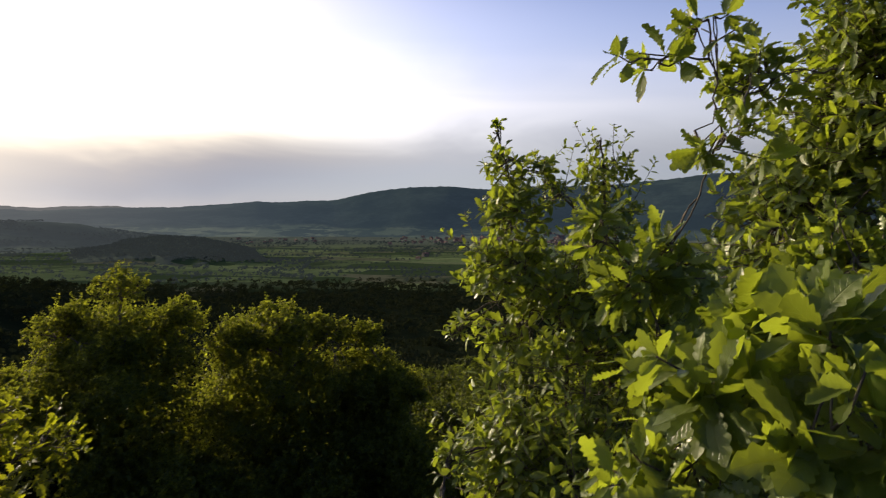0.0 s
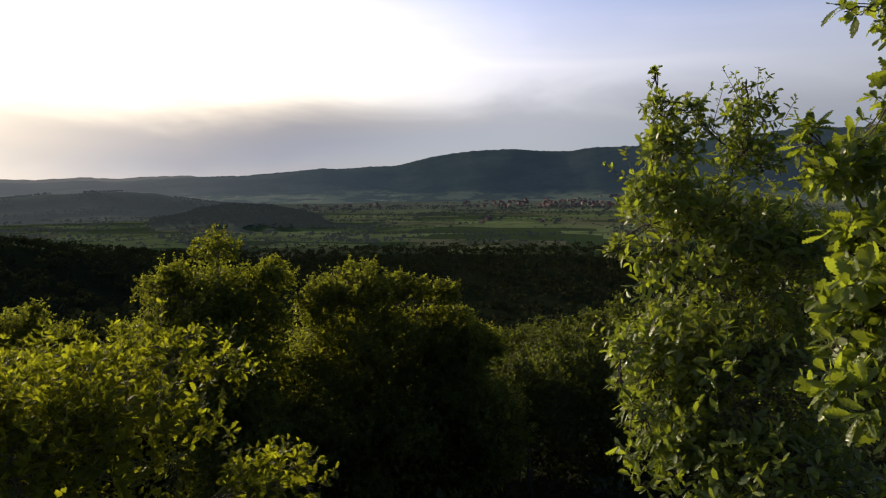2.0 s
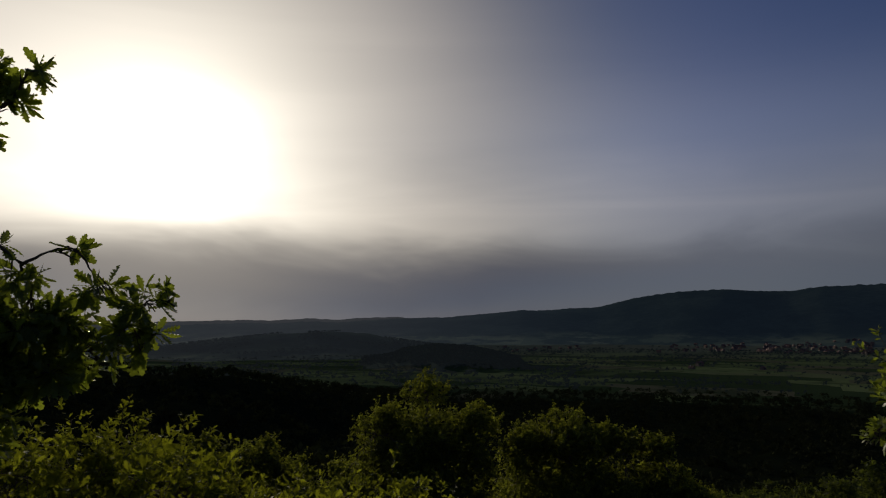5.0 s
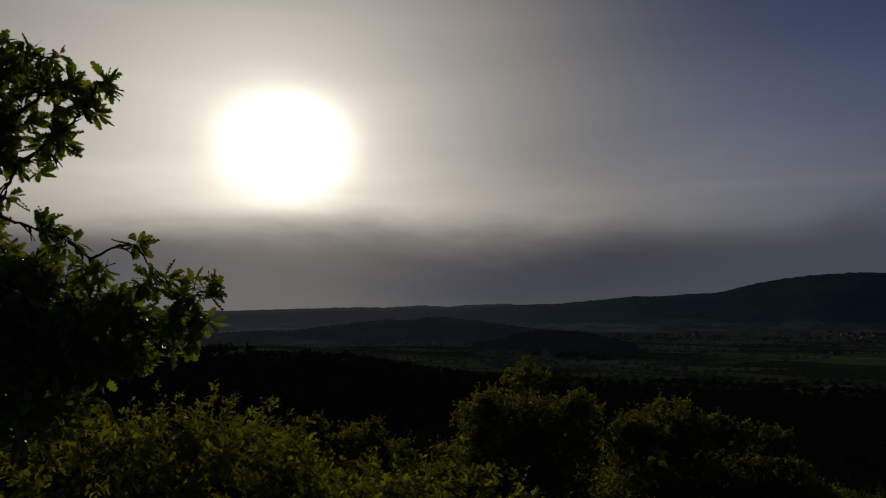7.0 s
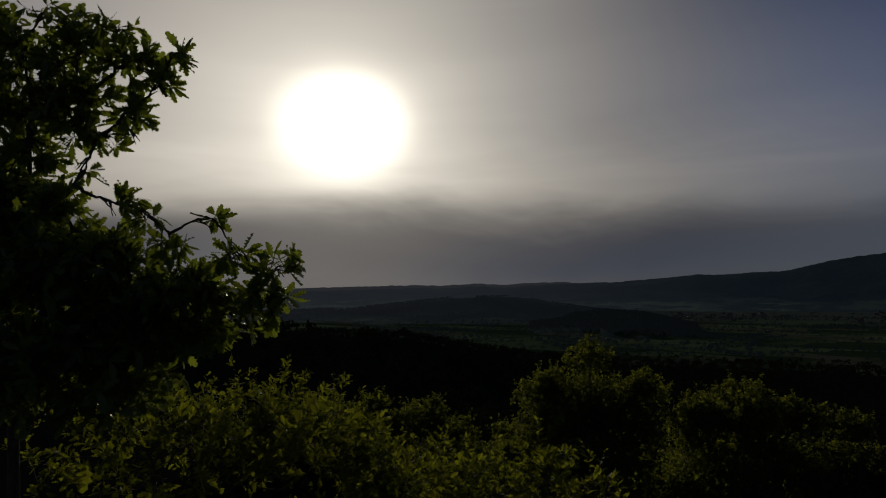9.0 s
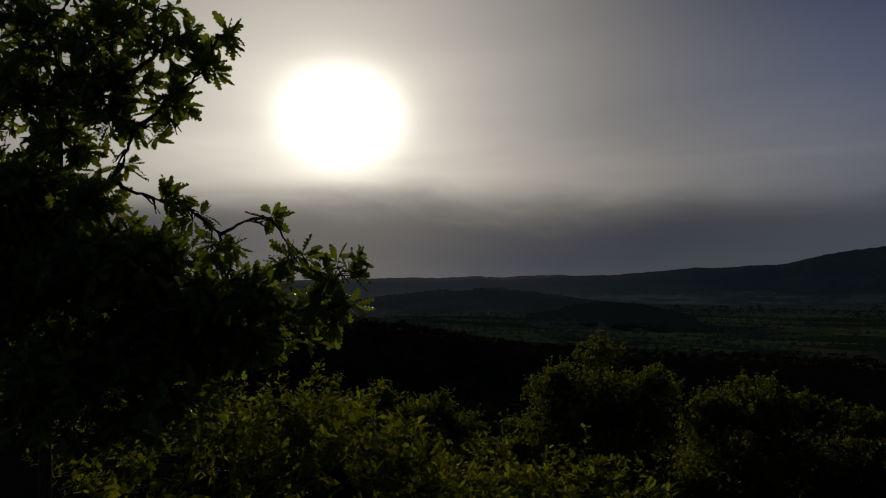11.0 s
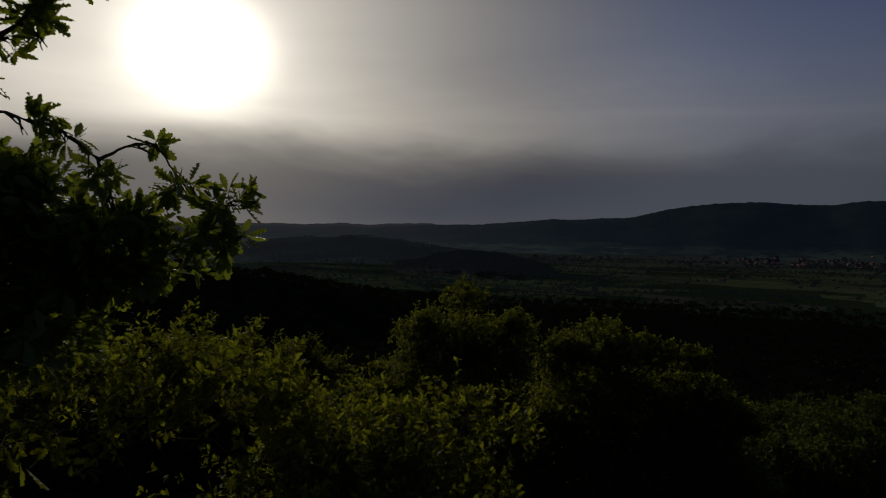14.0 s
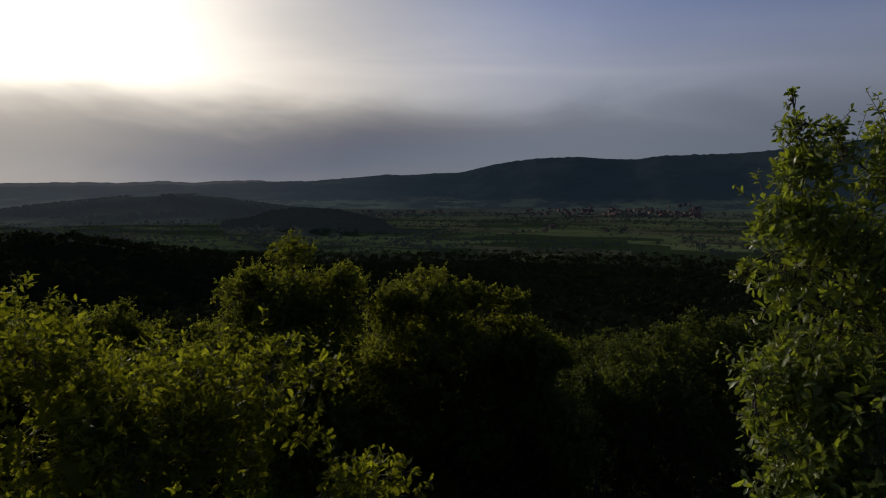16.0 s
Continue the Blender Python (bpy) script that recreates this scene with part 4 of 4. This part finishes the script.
# ---- trees with trunk, limbs, twigs and leaves ----
def fill_tree(name, label, lobes, base, shapes, mat, seed, shoots, per_shoot, leaf_size, group="", single=0, near=(0, 0, 0), shoot_len=0.12,
              trunk_r=0.05, spread=0.9, category="tree", stem_sides=5, limb_r=0.5, top=None, near_shapes=None, mains=0, twig_share=1.0, leaders=0.12, leader_len=0.2, core=0, twig_r=1.0, forked=False, droop=0.35, young=1.0):
    """A broadleaf: the trunk forks into a limb for each lobe of the crown (x, y, z, and half its width, depth and
    height);
    shoots leave the limbs for the lobe's skin and carry leaves. single: how many of the leaves next to near are parts
    of their own.
    core: how many oversized leaves are added inside the crown to block the light. forked: limbs leave the nearest limb,
    not all of them the trunk."""
    r = random.Random(seed)
    base = Vector(base)
    root = tagged(new(name), label, category, group)
    root.matrix_basis = Matrix.Translation(base)
    centers = [Vector(l[:3]) for l in lobes]
    mid = sum(centers, Vector()) / len(centers)
    peak = Vector(top) if top else Vector((mid.x, mid.y, base.z + (max(c.z for c in centers) - base.z) * 0.85))
    trunk = Tubes(8)
    stem_line = bow(base - Vector((0, 0, 0.2)), peak, 10, 0.0, r, trunk_r * 0.6)
    trunk.add([p - base for p in stem_line], [trunk_r * (1.2 - 0.1 * i) for i in range(11)])
    part("trunk", trunk.mesh("trunk"), root)
    twigs = Tubes(3)
    frames = []
    area = [(l[3] * l[5] + l[4] * l[5] * 0.6) * (l[6] if len(l) > 6 else 1.0) for l in lobes]
    mains = mains or len(lobes)
    grown = list(stem_line[3:])
    order = sorted(range(len(lobes)), key=lambda i: (centers[i] - peak).length) if forked else range(len(lobes))
    for index in order:
        lobe, c, share = lobes[index], centers[index], area[index]
        rad = Vector(lobe[3:6])
        grow = lobe[7] if len(lobe) > 7 else 1.0
        limb = Tubes(stem_sides)
        tip = c + Vector((0, 0, rad.z * 0.35))
        level = tip.z - 0.55 * math.hypot(tip.x - mid.x if not top else tip.x - peak.x, tip.y - mid.y if not top else tip.y - peak.y)
        fork = min(stem_line[1:], key=lambda p: abs(p.z - level))
        bud = index >= mains
        if bud:
            fork = min(centers[:mains], key=lambda p: (p - c).length)
        limb_k = limb_r * (0.35 if bud else 1.0)
        if forked:
            fork = min(grown, key=lambda p: (p - tip).length + 0.35 * (p - peak).length)
            limb_k *= max(0.3, 1.0 - 0.45 * (fork - peak).length)
        pts = bow(fork, tip, 8, 0.12 * (tip - fork).length * r.uniform(-0.4, 0.8), r, 0.03 * (tip - fork).length)
        limb.add([p - base for p in pts], [max(trunk_r * limb_k * (1 - i / 8.6), 0.0035 * twig_r) for i in range(9)])
        grown += pts[2:]
        # side branches within the lobe
        spine = []
        for _ in range(5):
            a = pts[r.randrange(4, 8)]
            q = c + Vector([r.uniform(-0.6, 0.6) * rad[i] for i in range(3)])
            b = bow(a, q, 4, 0.06 * (q - a).length, r, 0.04 * (q - a).length)
            limb.add([p - base for p in b], [max(trunk_r * 0.5 * limb_k * (1 - i / 4.6), 0.0025 * twig_r) for i in range(5)])
            spine += b[1:]
        spine += [p for p in pts[4:] if (p - c).length < rad.length * 1.2]
        part("limb", limb.mesh("limb"), root)
        for _ in range(max(2, int(shoots * share / sum(area)))):
            d = Vector((r.gauss(0, 1), r.gauss(0, 1), r.gauss(0, 1))).normalized()
            if d.z < -0.5:
                d.z = -d.z
            depth = r.uniform(0.25, 1.0) ** 0.45 * r.uniform(0.9, 1.12)
            end = c + Vector((d.x * rad.x, d.y * rad.y, d.z * rad.z)) * depth
            if end.z < land(end.x, end.y) + 0.1:
                continue
            start = min(r.sample(spine, min(6, len(spine))), key=lambda p: (p - end).length)
            leader = d.z > 0.0 and depth > 0.8 and r.random() < leaders
            if leader:
                end = end + (d + Vector((0, 0, 1.0))).normalized() * leader_len * r.uniform(0.5, 1.2)
            way = ((end - start).normalized() + Vector((0, 0, 0.35)) + d * 0.4).normalized()
            bare = min(leader_len * 1.2 if leader else shoot_len, 0.65 * (end - start).length)
            neck = end - way * bare
            stem = bow(start, neck, 2, -0.05 * (neck - start).length, r, 0.05 * (neck - start).length) + [end]
            thick = max(0.0016, leaf_size * 0.022)
            if r.random() < twig_share:
                twigs.add([p - base for p in stem], [thick * 1.5, thick * 1.2, thick, thick * 0.7])
            for k in range(per_shoot * (2 if leader else 1)):
                back = bare * (r.random() ** 1.5)
                spin = 2.4 * k + r.uniform(-0.5, 0.5)
                side = way.orthogonal().normalized()
                side = Matrix.Rotation(spin, 3, way) @ side
                out = (way * r.uniform(0.15, 0.9) + side * spread + Vector((0, 0, r.uniform(-droop, 0.25)))).normalized()
                up = (Vector((0, 0, 1)) + way * 0.7 + Vector([r.gauss(0, 0.75) for _ in range(3)])).normalized()
                frames.append(leaf_frame(end - way * back - base, out, up, leaf_size * grow * min(1.0, young + 1.6 * max(rad)) * (0.65 if leader else 1.0) * r.choice((0.6, 0.8, 0.9, 1.0, 1.1, 1.25))))
    # oversized leaves added within the crown to stop light passing through
    for lobe, c, share in zip(lobes[:mains], centers, area):
        for _ in range(int(core * share / sum(area[:mains])) if lobe[3] > 1.5 or core < 400 else 0):
            d = Vector((r.gauss(0, 1), r.gauss(0, 1), r.gauss(0, 1))).normalized() * 0.8 * r.random() ** 0.4
            at = c + Vector((d.x * lobe[3], d.y * lobe[4], d.z * lobe[5]))
            if at.z > land(at.x, at.y) + 0.2:
                frames.append(leaf_frame(at - base, Vector([r.gauss(0, 1) for _ in range(3)]), Vector([r.gauss(0, 1) for _ in range(3)]), leaf_size * r.uniform(2.0, 3.2)))
    part("branchwork", twigs.mesh("branchwork"), root, kind="stuff")
    if single:
        frames.sort(key=lambda m: (m.translation + base - Vector(near)).length)
        meshes = [quick_mesh("leaf", v, t, mat, u) for v, t, u in (near_shapes or shapes)]
        for m in frames[:single]:
            part("leaf", r.choice(meshes), root).matrix_basis = m
        frames = frames[single:]
    part("foliage", join_leaves("foliage", frames, shapes, mat, r), root, kind="stuff")
    return root


def knobbly(lobes, seed, count, size=0.34, low=-0.2):
    """The same crown with smaller lobes budding from its upper skin."""
    r = random.Random(seed)
    made = [(l[0], l[1], l[2], l[3] * 0.92, l[4] * 0.92, l[5] * 0.92) for l in lobes]
    for l in lobes:
        for _ in range(count):
            d = Vector((r.gauss(0, 1), r.gauss(0, 1), r.gauss(0.3, 0.8))).normalized()
            if d.z < low:
                d.z = -d.z
            s = size * r.uniform(0.6, 1.2) * (l[3] + l[5]) / 2
            made.append((l[0] + d.x * l[3] * 0.86, l[1] + d.y * l[4] * 0.86, l[2] + d.z * l[5] * 0.86, s, s, s * r.uniform(0.8, 1.25)))
    return made


shape_rng = random.Random(21)
OAK_SHAPES = [oak_leaf(shape_rng) for _ in range(10)]
OAK_ROUND = [round_leaf(shape_rng) for _ in range(10)]
OAK_NARROW = [oak_leaf(shape_rng, 5, 0.225, 0.6, 0.03) for _ in range(10)]
BUSH_SHAPES = [oak_leaf(shape_rng, 4, 0.25, 0.5) for _ in range(6)]
TINY_SHAPES = [tiny_leaf(shape_rng) for _ in range(4)]


def dry_shrub(x, y, seed):
    """A dead shrub: bare upright rods with short side twigs."""
    r = random.Random(seed)
    base = Vector((x, y, land(x, y)))
    root = tagged(new("dry_shrub"), "bare brown shrub with upright dead rods", "shrub", "dry shrubs")
    root.matrix_basis = Matrix.Translation(base)
    for k in range(7):
        rod = Tubes(5)
        foot = Vector((r.uniform(-0.5, 0.5), r.uniform(-0.5, 0.5), -0.1))
        high = 11.6 * r.uniform(0.45, 0.62)
        tip = foot * 2.2 + Vector((0, 0, high))
        line = bow(foot, tip, 7, 0.0, r, 0.05)
        rod.add(line, [0.06 - 0.007 * i for i in range(8)])
        for _ in range(22):
            i = r.randrange(3, 7)
            start = line[i].lerp(line[i + 1], r.random())
            end = start + Vector((r.uniform(-0.22, 0.22), r.uniform(-0.22, 0.22), r.uniform(0.25, 0.5)))
            rod.add([start, start.lerp(end, 0.5) + Vector((0, 0, -0.02)), end], [0.012, 0.009, 0.005])
        part("rod", rod.mesh("rod", DRY), root)
    return root


fill_tree("oak_sapling", "young oak with upright leafy spires, fresh green leaves", OAK_RIGHT, (1.0, 2.45, land(1.0, 2.45)), OAK_SHAPES, LEAF_OAK, 31,
          1950, 7, 0.051, "young oaks", 300, (0.4, 1.6, -0.2), 0.13, 0.024, category="oak", top=(1.0, 2.4, -0.25), limb_r=0.22, leaders=0.2, leader_len=0.12, forked=True, droop=0.55, young=0.55, near_shapes=OAK_ROUND)
fill_tree("oak_sapling", "young oak with a leafy branch reaching out over the slope", OAK_NEAR, (1.75, 1.15, land(1.75, 1.15)), OAK_SHAPES, LEAF_OAK, 32,
          1500, 7, 0.043, "young oaks", 300, (0.1, 0.3, 0), 0.10, 0.02, category="oak", top=(1.6, 1.25, 0.3), limb_r=0.2, leaders=0.05, leader_len=0.04, twig_r=0.45, forked=True, droop=0.7, near_shapes=OAK_ROUND)
fill_tree("oak_tree", "bushy oak with dark leafy branches against the sky", OAK_LEFT, (-3.9, 1.75, land(-3.9, 1.75)), OAK_NARROW, LEAF_OAK, 33,
          2600, 7, 0.09, "", 300, (-1.9, 1.4, 0.3), 0.2, 0.05, category="oak", limb_r=0.35, top=(-3.9, 1.75, 0.9), leaders=0.05, leader_len=0.08, forked=True, droop=0.9, spread=0.65)
fill_tree("oak_bush", "broad yellow-green oak bush on the slope", knobbly(BUSH, 5, 5, 0.26), (-2.8, 4.4, land(-2.8, 4.4)), BUSH_SHAPES, LEAF_BUSH, 34,
          1750, 7, 0.08, "", 300, (-1.4, 4.0, -1.2), 0.10, 0.05, category="bush", limb_r=0.25, mains=len(BUSH), top=(-2.8, 4.3, -1.9), twig_share=0.5, leaders=0.5, leader_len=0.2, core=150)
for k, (lobes, label) in enumerate(((TREEA, "round-topped tree with a high crown, sunlit at its top"), (TREEB, "wide bushy tree with a level sunlit top"),
                                    (TREEC, "smaller tree with a rounded crown"), (TREED, "row of bushy crowns with knobbly tops"))):
    cx, cy = np.mean([l[0] for l in lobes]), np.mean([l[1] for l in lobes])
    fill_tree("tree", label, knobbly(lobes, 70 + k, 13, 0.23), (cx, cy, land(cx, cy)), TINY_SHAPES, LEAF_TREE, 40 + k, 8200, 8, 0.095, "trees on the slope",
              shoot_len=0.26, trunk_r=0.16, limb_r=0.3, mains=len(lobes), twig_share=0.06, leaders=0.2, leader_len=0.26, core=6500 if k < 3 else 800)
for k, l in enumerate(SHRUBS):
    lobes = [l, (l[0] + l[3] * 0.5, l[1], l[2] - l[5] * 0.6, l[3] * 0.8, l[4], l[5] * 0.9), (l[0] - l[3] * 0.5, l[1] + 0.4, l[2] - l[5] * 0.7, l[3] * 0.8, l[4], l[5] * 0.8),
             (l[0], l[1] - 0.3, l[2] - l[5] * 1.7, l[3] * 1.1, l[4], l[5])]
    fill_tree("shrub", "leafy green shrub in a thicket on the slope", knobbly(lobes, 90 + k, 6, 0.42), (l[0], l[1], land(l[0], l[1])), TINY_SHAPES, LEAF_SHRUB, 60 + k,
              950, 9, 0.12, "thicket shrubs", shoot_len=0.3, trunk_r=0.07, category="shrub", limb_r=0.3, mains=4, twig_share=0.1, leader_len=0.25, core=500)
dry_shrub(4.4, 28.8, 5)
dry_shrub(6.0, 30.0, 6)
